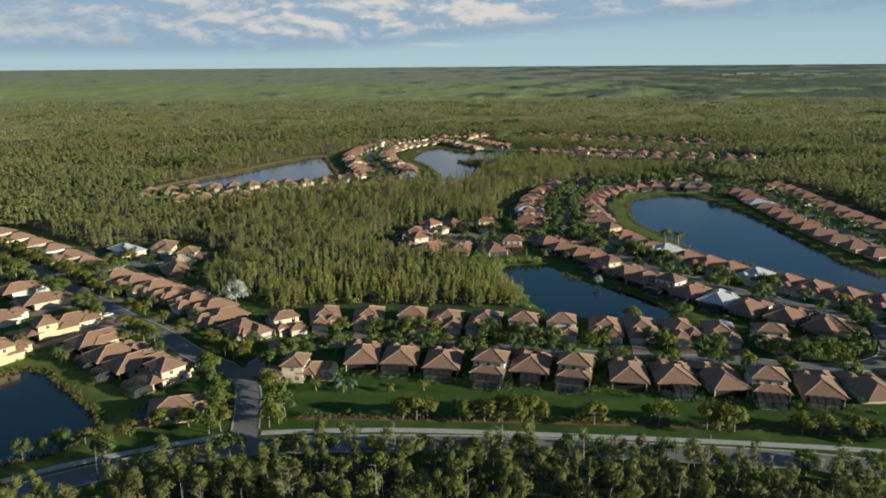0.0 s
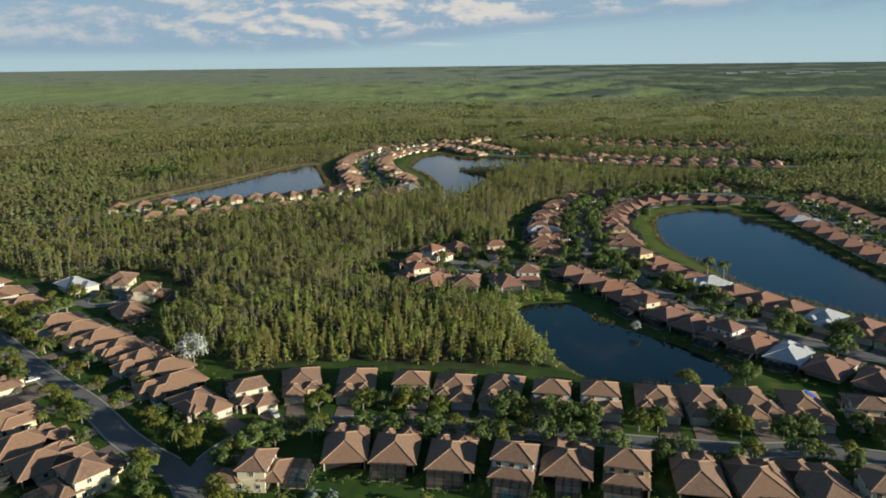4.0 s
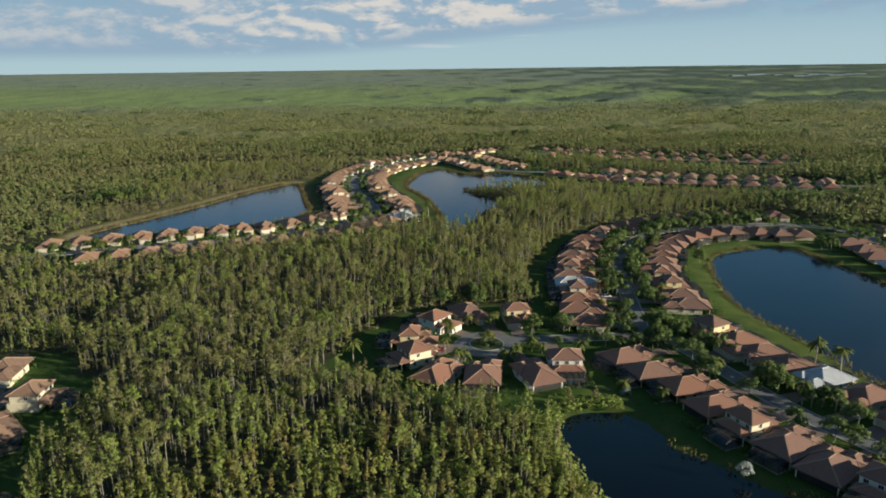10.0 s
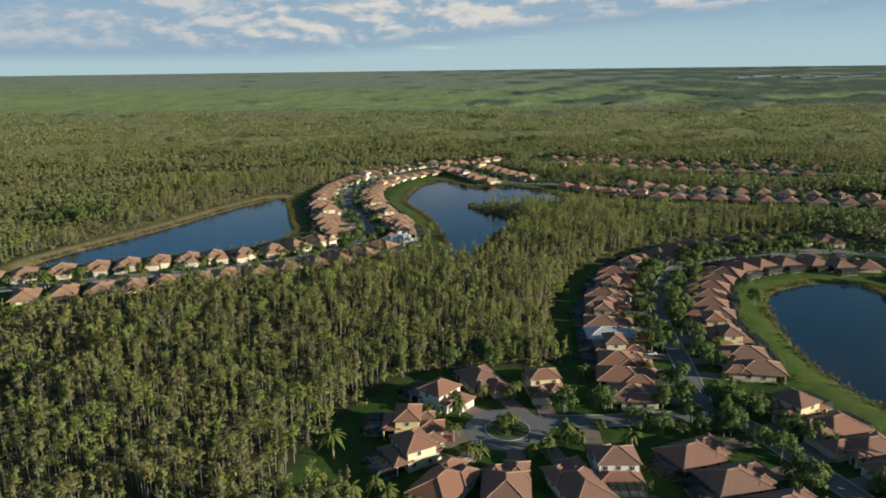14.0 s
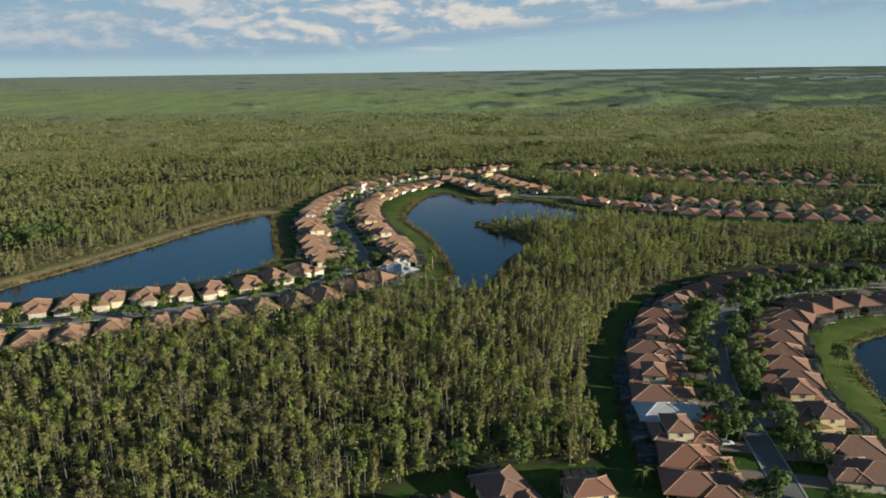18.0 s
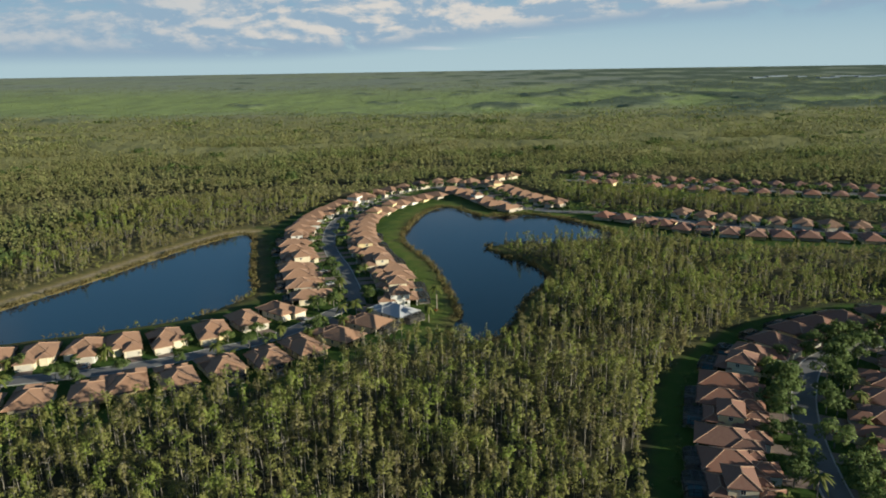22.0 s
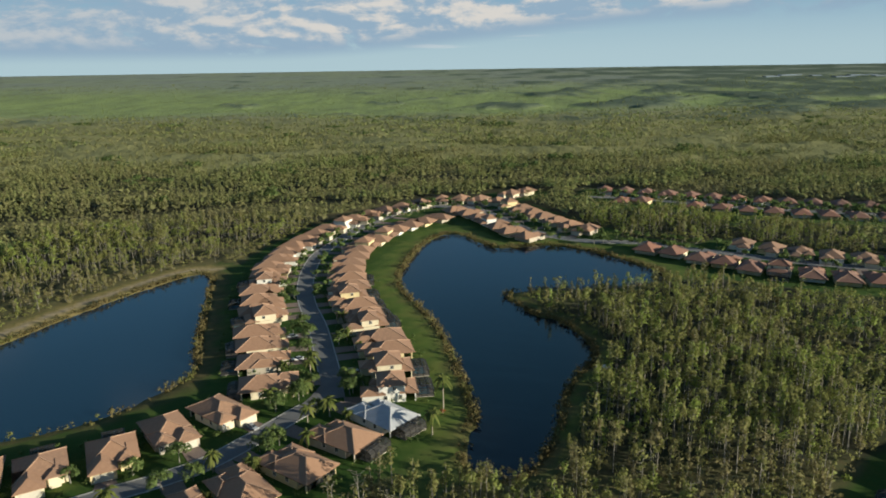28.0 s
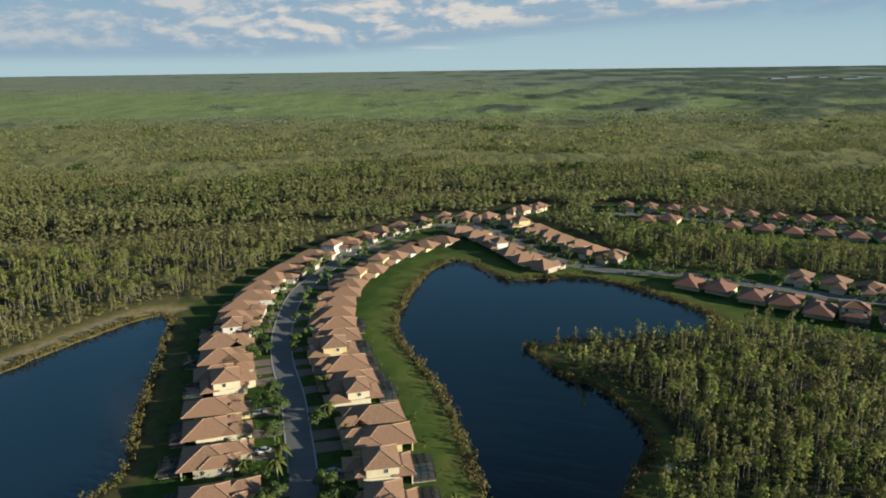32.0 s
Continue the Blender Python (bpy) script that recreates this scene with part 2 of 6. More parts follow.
_bank = _g.mix(_g.ramp(_mid, 0.35, 0.7), (0.118, 0.094, 0.040), (0.062, 0.068, 0.026))
_bank = _g.mix(_g.ramp(_fine, 0.4, 0.75, 0.0, 0.6), _bank, (0.190, 0.145, 0.066))
_bank = _g.mix(_g.ramp(_patch, 0.45, 0.62, 0.0, 0.7), _bank, (0.050, 0.056, 0.022))
_sand = _g.mix(_g.ramp(_mid, 0.35, 0.7), (0.33, 0.27, 0.19), (0.25, 0.20, 0.13))
_dry = _g.mix(_g.ramp(_patch, 0.4, 0.65), (0.094, 0.138, 0.027), (0.138, 0.157, 0.039))
_dry = _g.mix(_g.ramp(_fine, 0.4, 0.8, 0.0, 0.5), _dry, (0.050, 0.066, 0.016))
_gc = _g.mix(_g.attr("dry"), _grass, _dry)
_gc = _g.mix(_g.attr("woods"), _gc, _floor)
_gc = _g.mix(_g.attr("glade"), _gc, _g.mix(_g.ramp(_mid, 0.35, 0.7), (0.125, 0.105, 0.050), (0.090, 0.098, 0.040)))
_gc = _g.mix(_g.attr("bank"), _gc, _bank)
_gc = _g.mix(_g.attr("gold"), _gc, _g.mix(_g.ramp(_mid, 0.35, 0.7), (0.310, 0.238, 0.100), (0.180, 0.155, 0.060)))
_gc = _g.mix(_g.attr("sand"), _gc, _sand)
GROUND = _g.color(_gc).bump(_fine, 0.5, 0.15).m
MULCH = plain("mulch", (0.10, 0.055, 0.035), (0.16, 0.09, 0.055), 2.0, 0.95, 0.0, 0.5)

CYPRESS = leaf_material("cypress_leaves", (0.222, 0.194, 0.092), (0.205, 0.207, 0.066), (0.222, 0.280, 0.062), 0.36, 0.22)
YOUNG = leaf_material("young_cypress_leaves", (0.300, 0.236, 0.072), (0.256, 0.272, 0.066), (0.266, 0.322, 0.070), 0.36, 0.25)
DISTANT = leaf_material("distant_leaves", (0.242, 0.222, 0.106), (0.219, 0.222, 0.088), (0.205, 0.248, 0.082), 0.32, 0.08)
ROADSIDE = leaf_material("roadside_leaves", (0.130, 0.122, 0.050), (0.140, 0.152, 0.048), (0.164, 0.196, 0.050), 0.36, 0.15)
OLIVE = leaf_material("olive_leaves", (0.172, 0.156, 0.032), (0.152, 0.164, 0.033), (0.116, 0.160, 0.034))
OAK = leaf_material("oak_leaves", (0.074, 0.112, 0.037), (0.104, 0.150, 0.046), (0.150, 0.200, 0.058))
PALM = leaf_material("palm_leaves", (0.10, 0.125, 0.030), (0.125, 0.150, 0.035), (0.15, 0.16, 0.045))
SILVER_PALM = leaf_material("silver_palm_leaves", (0.14, 0.18, 0.155), (0.18, 0.22, 0.19), (0.21, 0.25, 0.21))
CROTON = leaf_material("croton_leaves", (0.30, 0.06, 0.03), (0.34, 0.12, 0.04), (0.36, 0.17, 0.05))
REED = leaf_material("reeds", (0.120, 0.098, 0.042), (0.150, 0.122, 0.050), (0.125, 0.135, 0.038))
BLOSSOM = leaf_material("white_blossom", (0.40, 0.42, 0.39), (0.50, 0.52, 0.49), (0.32, 0.36, 0.30))
BARK = plain("bark", (0.14, 0.13, 0.115), (0.22, 0.205, 0.18), 1.2, 0.95)
CYPRESS_BARK = plain("cypress_bark", (0.25, 0.228, 0.19), (0.15, 0.137, 0.115), 1.2, 0.95)
PALM_BARK = plain("palm_bark", (0.26, 0.22, 0.17), (0.36, 0.31, 0.25), 2.0, 0.95)


# ---- the plan ----
def smooth(points, step=3.0, closed=False):
    """A curve through the points, sampled evenly."""
    p = [np.array(q, float) for q in points]
    n = len(p)
    out = []
    for i in range(n if closed else n - 1):
        if closed:
            a, b, c, d = p[i - 1], p[i], p[(i + 1) % n], p[(i + 2) % n]
        else:
            a, b, c, d = p[max(i - 1, 0)], p[i], p[i + 1], p[min(i + 2, n - 1)]
        k = max(2, int(np.linalg.norm(c - b) / step))
        for u in np.arange(k) / k:
            out.append(0.5 * (2 * b + (c - a) * u + (2 * a - 5 * b + 4 * c - d) * u * u + (3 * b - a - 3 * c + d) * u**3))
    if not closed:
        out.append(p[-1])
    return np.array(out)


LAKES = {}
LAKES["west"] = [(-124, 806), (-118, 783), (-110, 749), (-104, 723), (-98, 701), (-94, 686), (-98, 672), (-113, 650), (-140, 637), (-175, 625), (-203, 613), (-228, 612), (-220, 638), (-204, 667), (-182, 712), (-160, 765), (-136, 808)]
LAKES["middle"] = [(6, 894), (-4, 880), (-14, 845), (-20, 808), (-20, 787), (-16, 770), (-10, 753), (-5, 738), (0, 721), (3, 702), (8, 664), (9, 645), (5, 620), (15, 613), (24, 622), (33, 643), (40, 667), (56, 696), (50, 727), (40, 737), (34, 752), (30, 768), (47, 773), (70, 774), (94, 777), (114, 788), (115, 800), (108, 815), (97, 833), (85, 848), (70, 858), (52, 858), (34, 856), (24, 872), (15, 890)]
LAKES["pond"] = [(36, 346), (43, 353), (53, 355), (64, 346), (66, 333), (74, 325), (84, 312), (92, 303), (98, 292), (100, 281), (97, 272), (85, 270), (67, 275), (52, 280), (47, 289), (42, 301), (38, 319), (36, 333)]
LAKES["east"] = [(152, 518), (144, 490), (138, 459), (139, 437), (144, 412), (147, 390), (152, 368), (163, 354), (174, 340), (205, 302), (234, 276), (248, 288), (227, 320), (217, 349), (219, 400), (220, 442), (220, 472), (218, 499), (214, 530), (206, 546), (186, 548), (163, 536)]
LAKES["entry"] = [(-150, 226), (-142, 228), (-133, 223), (-122, 212), (-109, 200), (-102, 190), (-102, 180), (-113, 170), (-135, 163), (-165, 160), (-200, 175), (-205, 210), (-175, 228)]
SHORES = {k: smooth(v, 3.0, True) for k, v in LAKES.items()}

STREETS = {}
STREETS["main_road"] = (4.2, [(-420, -60), (-300, 20), (-190, 95), (-150, 122), (-125, 141), (-107, 152), (-91, 161), (-72, 168.5), (-55, 173), (-35, 175), (5, 174), (36, 171), (74, 166), (95, 163), (117, 158), (160, 148), (240, 125), (360, 90), (520, 45)])
STREETS["entry_street"] = (3.7, [(-53, 172), (-56, 190), (-61, 211), (-70, 225), (-81, 234), (-92, 244), (-102, 255), (-115, 268), (-127, 278), (-143, 293), (-160, 309), (-178, 327), (-194, 341), (-213, 358), (-235, 375), (-280, 410)])
STREETS["west_close"] = (3.4, [(-178, 327), (-174, 344), (-168, 360), (-156, 368)])
STREETS["south_street"] = (3.5, [(-64, 219), (-61, 232), (-54, 242), (-42, 247), (-22, 249), (0, 246), (19, 242), (38, 238), (57, 234), (84, 229), (103, 228), (128, 221), (145, 220), (165, 230), (180, 262)])
STREETS["pond_street"] = (3.4, [(24, 411), (34, 415), (51, 415), (70, 416), (83, 416), (92, 411), (96, 400), (101, 384), (107, 364), (114, 346), (124, 328), (136, 310), (150, 294), (164, 280), (184, 256), (215, 225)])
STREETS["lake_street"] = (3.4, [(83, 416), (87, 440), (91, 465), (94, 489), (99, 511), (108, 538), (119, 561), (134, 583), (153, 595), (172, 602), (192, 606), (220, 608), (248, 602), (266, 584), (268, 540), (263, 480), (260, 420), (262, 350), (266, 300)])
STREETS["hook_street"] = (3.7, [(-38, 660), (-42, 679), (-47, 700), (-54, 728), (-63, 757), (-69, 786), (-72, 822), (-71, 848), (-66, 870), (-57, 905), (-45, 936), (-28, 966), (-8, 985), (12, 985), (30, 974), (43, 946), (56, 910), (68, 888), (81, 874), (97, 865), (126, 859), (149.3, 841.9), (169.1, 829.5), (195.6, 811.2), (235.7, 794.1), (300.0, 772.2), (394.0, 742.6)])
STREETS["shore_street"] = (3.5, [(-40, 672), (-43.8, 657.5), (-50.1, 647.8), (-57.5, 636.4), (-68.4, 622.2), (-79.5, 613.9), (-90.4, 607.7), (-102.1, 600.8), (-115.2, 595.1), (-130.9, 589.5), (-160, 583), (-190, 574), (-230, 560), (-290, 540)])
STREETS["north_street"] = (3.4, [(126, 1016), (160, 1006), (200, 980), (240, 957), (280, 940), (340, 918), (430, 885)])
LINES = {k: smooth(v[1], 3.0) for k, v in STREETS.items()}
HALF = {k: v[0] for k, v in STREETS.items()}


def near_line(p, line):
    d = np.hypot(line[:, 0] - p[0], line[:, 1] - p[1])
    i = int(d.argmin())
    return d[i], line[i]


# rows of houses: place and storeys (1, 2), 3 for a white roof
ROWS = {}
ROWS["front"] = ("south_street", "tan", [(-47.4, 220, 2), (-25, 233, 1), (-11, 231, 1), (4, 227, 1), (20, 221, 2), (34, 222, 1), (48.2, 217, 2), (65.5, 215, 1), (79.5, 212, 1), (94, 209, 1), (107.3, 204, 2), (123, 202, 1), (138, 200, 1), (154, 203, 1)])
ROWS["behind"] = ("south_street", "tan", [(-73.7, 258, 1), (-59, 263, 2), (-44, 271, 1), (-26, 270, 1), (-8, 266, 2), (6, 265, 1), (21, 263, 1), (36, 258, 2), (50.6, 256, 2), (67.8, 254, 1), (81, 252, 1), (96, 250, 1), (110, 247, 1), (127, 242, 2), (158, 252, 1)])
ROWS["circle"] = ("pond_street", "red", [(0, 429, 2), (14.8, 440, 1), (35, 436, 2), (-9, 412, 2), (-8, 396, 2), (0.8, 381, 1), (16, 379, 1), (34, 379, 1), (46, 386, 2)])
ROWS["pondside"] = ("pond_street", "red", [(70, 391, 1), (76, 378, 1), (84, 366, 1), (88, 353, 1), (91, 340, 2), (98, 329, 1), (104, 318, 1), (111, 307, 2), (118, 297, 1), (126, 287, 3), (134, 276, 1), (145, 266, 1), (155, 254, 1)])
ROWS["east_shore"] = ("pond_street", "red", [(110, 416, 2), (114, 403, 1), (117, 391, 1), (122, 380, 1), (128, 369, 3), (134, 355, 1), (141, 343, 1), (148, 332, 1), (156, 320, 3), (165, 309, 1), (173, 299, 1), (182, 288, 1), (191, 278, 1), (200, 266, 1)])
ROWS["wood_edge"] = ("lake_street", "red", [(64, 427, 1), (65, 441, 1), (67, 454, 1), (68, 467, 2), (69, 479, 3), (71, 491, 1), (73, 504, 2), (77, 516, 1), (81, 528, 1), (86, 540, 2), (90, 552, 1), (96, 564, 1), (105, 577, 2), (115, 587, 1), (128, 598, 1), (142, 608, 1), (155, 614, 1), (168, 619, 1), (186, 624, 1), (203, 625, 1), (220, 627, 1), (238, 624, 1)])
ROWS["lake_edge"] = ("lake_street", "red", [(110.0, 444.8, 1), (110.9, 457.5, 1), (112.7, 472.9, 2), (111, 477, 1), (113, 489, 2), (117, 501, 1), (120, 513, 1), (125, 525, 1), (131, 538, 1), (138, 550, 1), (148, 561, 1), (160, 571, 1), (173, 578, 1), (187.9, 579.9, 1), (203.7, 578.6, 1), (214.6, 573.5, 1), (228.1, 570.3, 1)])
ROWS["far_shore"] = ("lake_street", "red", [(246, 545, 1), (245, 530, 1), (243, 514, 1), (242, 498, 3), (241, 483, 1), (240, 467, 1), (239, 452, 1), (238, 436, 1), (237, 420, 1), (236, 404, 1), (237, 388, 1), (239, 372, 1), (242, 356, 1), (244, 340, 1)])
ROWS["far_shore_back"] = ("lake_street", "red", [(288, 575, 1), (290, 558, 1), (289, 540, 1), (287, 522, 1), (285, 504, 1), (284, 487, 1), (282, 470, 1), (281, 453, 1), (280, 436, 1), (280, 418, 1), (281, 400, 1), (283, 382, 1)])
ROWS["west_shore"] = ("shore_street", "orange", [(-71.2, 647.8, 1), (-83.7, 636.0, 1), (-95.2, 624.2, 1), (-110.9, 616.2, 1), (-126.0, 611.6, 1), (-139.6, 607.5, 1), (-154.8, 602.8, 1), (-169.8, 597.8, 1), (-184.8, 592.8, 1), (-201.8, 587.8, 1), (-217.8, 581.8, 1), (-233.8, 575.8, 1)])
ROWS["shore_back"] = ("shore_street", "orange", [(-31.6, 631.0, 1), (-42.8, 616.8, 1), (-55.1, 606.2, 1), (-65.9, 594.7, 1), (-81.2, 588.6, 1), (-94.5, 579.9, 1), (-109.8, 575.5, 1), (-120.1, 569.7, 1), (-137.1, 565.4, 1), (-151.1, 559.4, 1), (-165.1, 554.4, 1), (-181.1, 550.4, 1), (-197.1, 545.4, 1)])
ROWS["hook_west"] = ("hook_street", "orange", [(-61.0, 667.2, 1), (-67.5, 686.1, 1), (-71.5, 702.5, 1), (-75.2, 716.0, 1), (-77.1, 732.8, 2), (-80, 742, 1), (-84, 756, 1), (-87, 771, 1), (-88, 785, 2), (-90, 799, 1), (-91, 813, 1), (-90, 828, 1), (-89, 843, 1), (-86, 858, 1), (-82, 873, 1), (-77, 888, 1), (-72, 903, 1), (-65, 918, 2), (-57, 933, 1), (-48, 948, 1), (-37, 962, 1), (-25, 975, 1), (-11, 990, 1)])
ROWS["hook_east"] = ("hook_street", "orange", [(-20.8, 643.8, 3), (-19.2, 662.0, 2), (-21.1, 678.8, 2), (-23.3, 694.7, 1), (-26.8, 707.6, 1), (-32.6, 723.1, 2), (-36, 733, 1), (-40, 747, 1), (-44, 761, 2), (-46, 774, 1), (-48, 788, 1), (-50, 802, 1), (-51, 816, 1), (-50, 830, 1), (-48, 844, 1), (-45, 857, 2), (-40, 870, 1), (-35, 883, 2), (-29, 897, 1), (-21, 910, 1), (-11, 921, 1), (0, 933, 1)])
ROWS["loop_outer"] = ("hook_street", "orange", [(4, 1003, 1), (19, 1004, 1), (34, 1000, 1), (47, 990, 1), (56, 976, 2), (63, 960, 1), (69, 944, 1), (74, 929, 1), (80, 914, 1), (87, 900, 1), (96, 888, 1), (62, 1024, 1), (76, 1034, 1)])
ROWS["loop_inner"] = ("hook_street", "orange", [(14, 958, 1), (25, 946, 1), (31, 931, 1), (36, 916, 2), (42, 901, 1), (48, 887, 1), (56, 873, 1)])
ROWS["north_lake"] = ("hook_street", "red", [(121.9, 837.7, 1), (133.7, 829.0, 1), (143.5, 815.6, 1), (153.9, 806.7, 1), (163.1, 795.3, 1), (175.0, 789.7, 2), (187.3, 780.8, 1), (200.8, 773.4, 1), (215.2, 769.6, 1), (230.4, 765.9, 1), (246.2, 761.5, 1), (263.5, 756.7, 1), (280.3, 751.9, 1), (300.0, 746.2, 1), (320.0, 740.4, 1), (340.0, 734.6, 1)])
ROWS["north_lake_back"] = ("hook_street", "tan", [(178, 842, 1), (190, 831, 1), (202, 820, 1), (215, 812, 1), (229, 805, 1), (244, 799, 1), (260, 793, 1), (276, 787, 1), (293, 781, 1), (311, 774, 1), (330, 767, 1), (350, 760, 1)])
ROWS["north_row"] = ("north_street", "red", [(144, 1032, 1), (160, 1026, 1), (175, 1017, 1), (190, 1008, 1), (205, 999, 1), (220, 990, 1), (236, 981, 1), (252, 973, 1), (268, 966, 1), (285, 960, 1), (302, 953, 1), (320, 947, 1), (338, 941, 1), (356, 934, 1), (374, 928, 1), (394, 921, 1)])
ROWS["north_row_front"] = ("north_street", "red", [(146, 985, 1), (162, 984, 1), (195, 960, 1), (211, 950, 1), (226, 941, 1), (242, 934, 1), (258, 927, 1), (274, 921, 1), (291, 914, 1), (309, 908, 1), (328, 901, 1), (347, 894, 1), (367, 887, 1)])
ROWS["close_east"] = ("entry_street", "tan", [(-157, 331, 1), (-144, 322, 1), (-131, 313, 1), (-118, 303, 1), (-106, 293, 1), (-95, 283, 1), (-87.5, 272, 1)])
ROWS["entry_west"] = ("entry_street", "tan", [(-76, 194, 1), (-89.8, 218.1, 2), (-103.6, 227.6, 1), (-114.0, 237.0, 1), (-127.4, 249.1, 1), (-145.4, 271.4, 1), (-152.4, 261.5, 2), (-172.3, 298.5, 1), (-156, 238, 2), (-178, 275, 1), (-192, 315, 1)])
ROWS["close_west"] = ("entry_street", "tan", [(-184, 356, 1), (-200, 371, 1), (-217, 386, 1), (-235, 400, 1), (-253, 414, 1), (-272, 428, 1)])
ROWS["close_end"] = ("west_close", "tan", [(-172, 384, 3), (-154, 390, 1), (-132, 368, 2), (-132, 347, 1)])
CENTRES = np.array([(h[0], h[1]) for r in ROWS.values() for h in r[2]], float)


def line_dist(x, y, line):
    """Distances from many points to a sampled line."""
    best = np.full(x.shape, 1e9)
    for k in range(0, len(line), 1):
        best = np.minimum(best, (x - line[k, 0]) ** 2 + (y - line[k, 1]) ** 2)
    return np.sqrt(best)


def inside(x, y, poly):
    r = np.zeros(x.shape, bool)
    px, py = poly[-1]
    for qx, qy in poly:
        cross = ((qy > y) != (py > y)) & (x < (px - qx) * (y - qy) / (py - qy + 1e-12) + qx)
        r ^= cross
        px, py = qx, qy
    return r


def shore_dist(x, y):
    """Signed distance to the nearest shore, negative over water."""
    best = np.full(x.shape, 1e9)
    for line in SHORES.values():
        lo, hi = line.min(0) - 40, line.max(0) + 40
        m = (x > lo[0]) & (x < hi[0]) & (y > lo[1]) & (y < hi[1])
        if not m.any():
            continue
        d = line_dist(x[m], y[m], line)
        d[inside(x[m], y[m], line)] *= -1
        best[m] = np.where(np.abs(d) < np.abs(best[m]), d, best[m])
    return best


# open lawns that the houses' own gardens do not reach
LAWNS = [
    [(-48, 178), (-20, 184), (40, 179), (90, 173), (150, 162), (200, 150), (200, 215), (100, 215), (-48, 225)],
    [(-112, 160), (-60, 180), (-50, 215), (-90, 215), (-150, 250), (-170, 235), (-130, 225), (-100, 195)],
    [(100, 240), (140, 235), (200, 225), (200, 285), (150, 260)],
    [(-45, 380), (-30, 425), (0, 455), (30, 458), (60, 450), (60, 400), (0, 380)],
    [(-125, 808), (-100, 690), (-80, 690), (-90, 800), (-92, 860), (-118, 815)],
]
LAWNS += [
    [(-10, 640), (6, 645), (6, 720), (-8, 740), (-22, 790), (-22, 820), (-10, 870), (6, 900), (0, 930), (-40, 860), (-35, 740)],
    [(-86, 655), (-108, 650), (-106, 720), (-128, 812), (-100, 812), (-78, 700)],
    [(30, 862), (85, 852), (120, 822), (150, 830), (110, 870), (60, 880)],
]
# woods that come closer than the gardens elsewhere
THICKETS = [
    [(-28, 294), (20, 289), (42, 285), (40, 298), (35, 318), (32, 348), (10, 362), (-30, 362), (-96, 330), (-88, 300), (-60, 292)],
    [(-44, 436), (-12, 451), (13, 458.5), (36, 455), (52, 464), (20, 476), (-34, 464)],
    [(-90, 302), (-96, 300), (-108, 318), (-114, 336), (-111, 362), (-90, 366), (-86, 330)],
]


def clear_dist(x, y):
    """How far a place is from all gardens, streets and shores (negative inside them)."""
    d = np.full(x.shape, 1e9)
    for cx, cy in CENTRES:
        d = np.minimum(d, (x - cx) ** 2 + (y - cy) ** 2)
    d = np.sqrt(d) - 22.5
    for k, line in LINES.items():
        d = np.minimum(d, line_dist(x, y, line) - (11 if k == "main_road" else 13))
    d = np.minimum(d, shore_dist(x, y) - 7)
    # the far bank of the western lake is kept open, with a sandy track
    d = np.where((x - 0.47 * (y - 612) < -215) & (x < -110) & (y < 830), np.minimum(d, line_dist(x, y, SHORES["west"]) - 17), d)
    near_home = np.sqrt(np.min([(x - cx) ** 2 + (y - cy) ** 2 for cx, cy in CENTRES], axis=0))
    d = np.where((near_home < 38) & (shore_dist(x, y) < 24), np.minimum(d, -1), d)
    for lawn in LAWNS:
        d = np.where(inside(x, y, lawn), -5, d)
    for wood in THICKETS:
        d = np.where(inside(x, y, wood) & (d < 3), 3, d)
    return d


# ---- mesh helpers ----
def mesh_of(name, verts, faces, mats):
    me = bpy.data.meshes.new(name)
    me.from_pydata([tuple(v) for v in verts], [], faces)
    for m in mats if isinstance(mats, (list, tuple)) else [mats]:
        me.materials.append(m)
    return me


def quads_mesh(name, verts, quads, mats, which=None, tint=None, smooth_shade=False, normals=None):
    """A large mesh of faces with three or four sides, from arrays."""
    me = bpy.data.meshes.new(name)
    n, k = quads.shape
    me.vertices.add(len(verts))
    me.vertices.foreach_set("co", np.asarray(verts, np.float32).ravel())
    me.loops.add(n * k)
    me.loops.foreach_set("vertex_index", np.asarray(quads, np.int32).ravel())
    me.polygons.add(n)
    me.polygons.foreach_set("loop_start", np.arange(0, n * k, k, dtype=np.int32))
    for m in mats:
        me.materials.append(m)
    if which is not None:
        me.polygons.foreach_set("material_index", np.asarray(which, np.int32))
    me.polygons.foreach_set("use_smooth", np.full(n, smooth_shade))
    if tint is not None:
        a = me.attributes.new("tint", "FLOAT", "POINT")
        a.data.foreach_set("value", np.asarray(tint, np.float32))
    if normals is not None:
        a = me.attributes.new("custom_normal", "FLOAT_VECTOR", "POINT")
        a.data.foreach_set("vector", np.asarray(normals, np.float32).ravel())
    me.update(calc_edges=True)
    return me


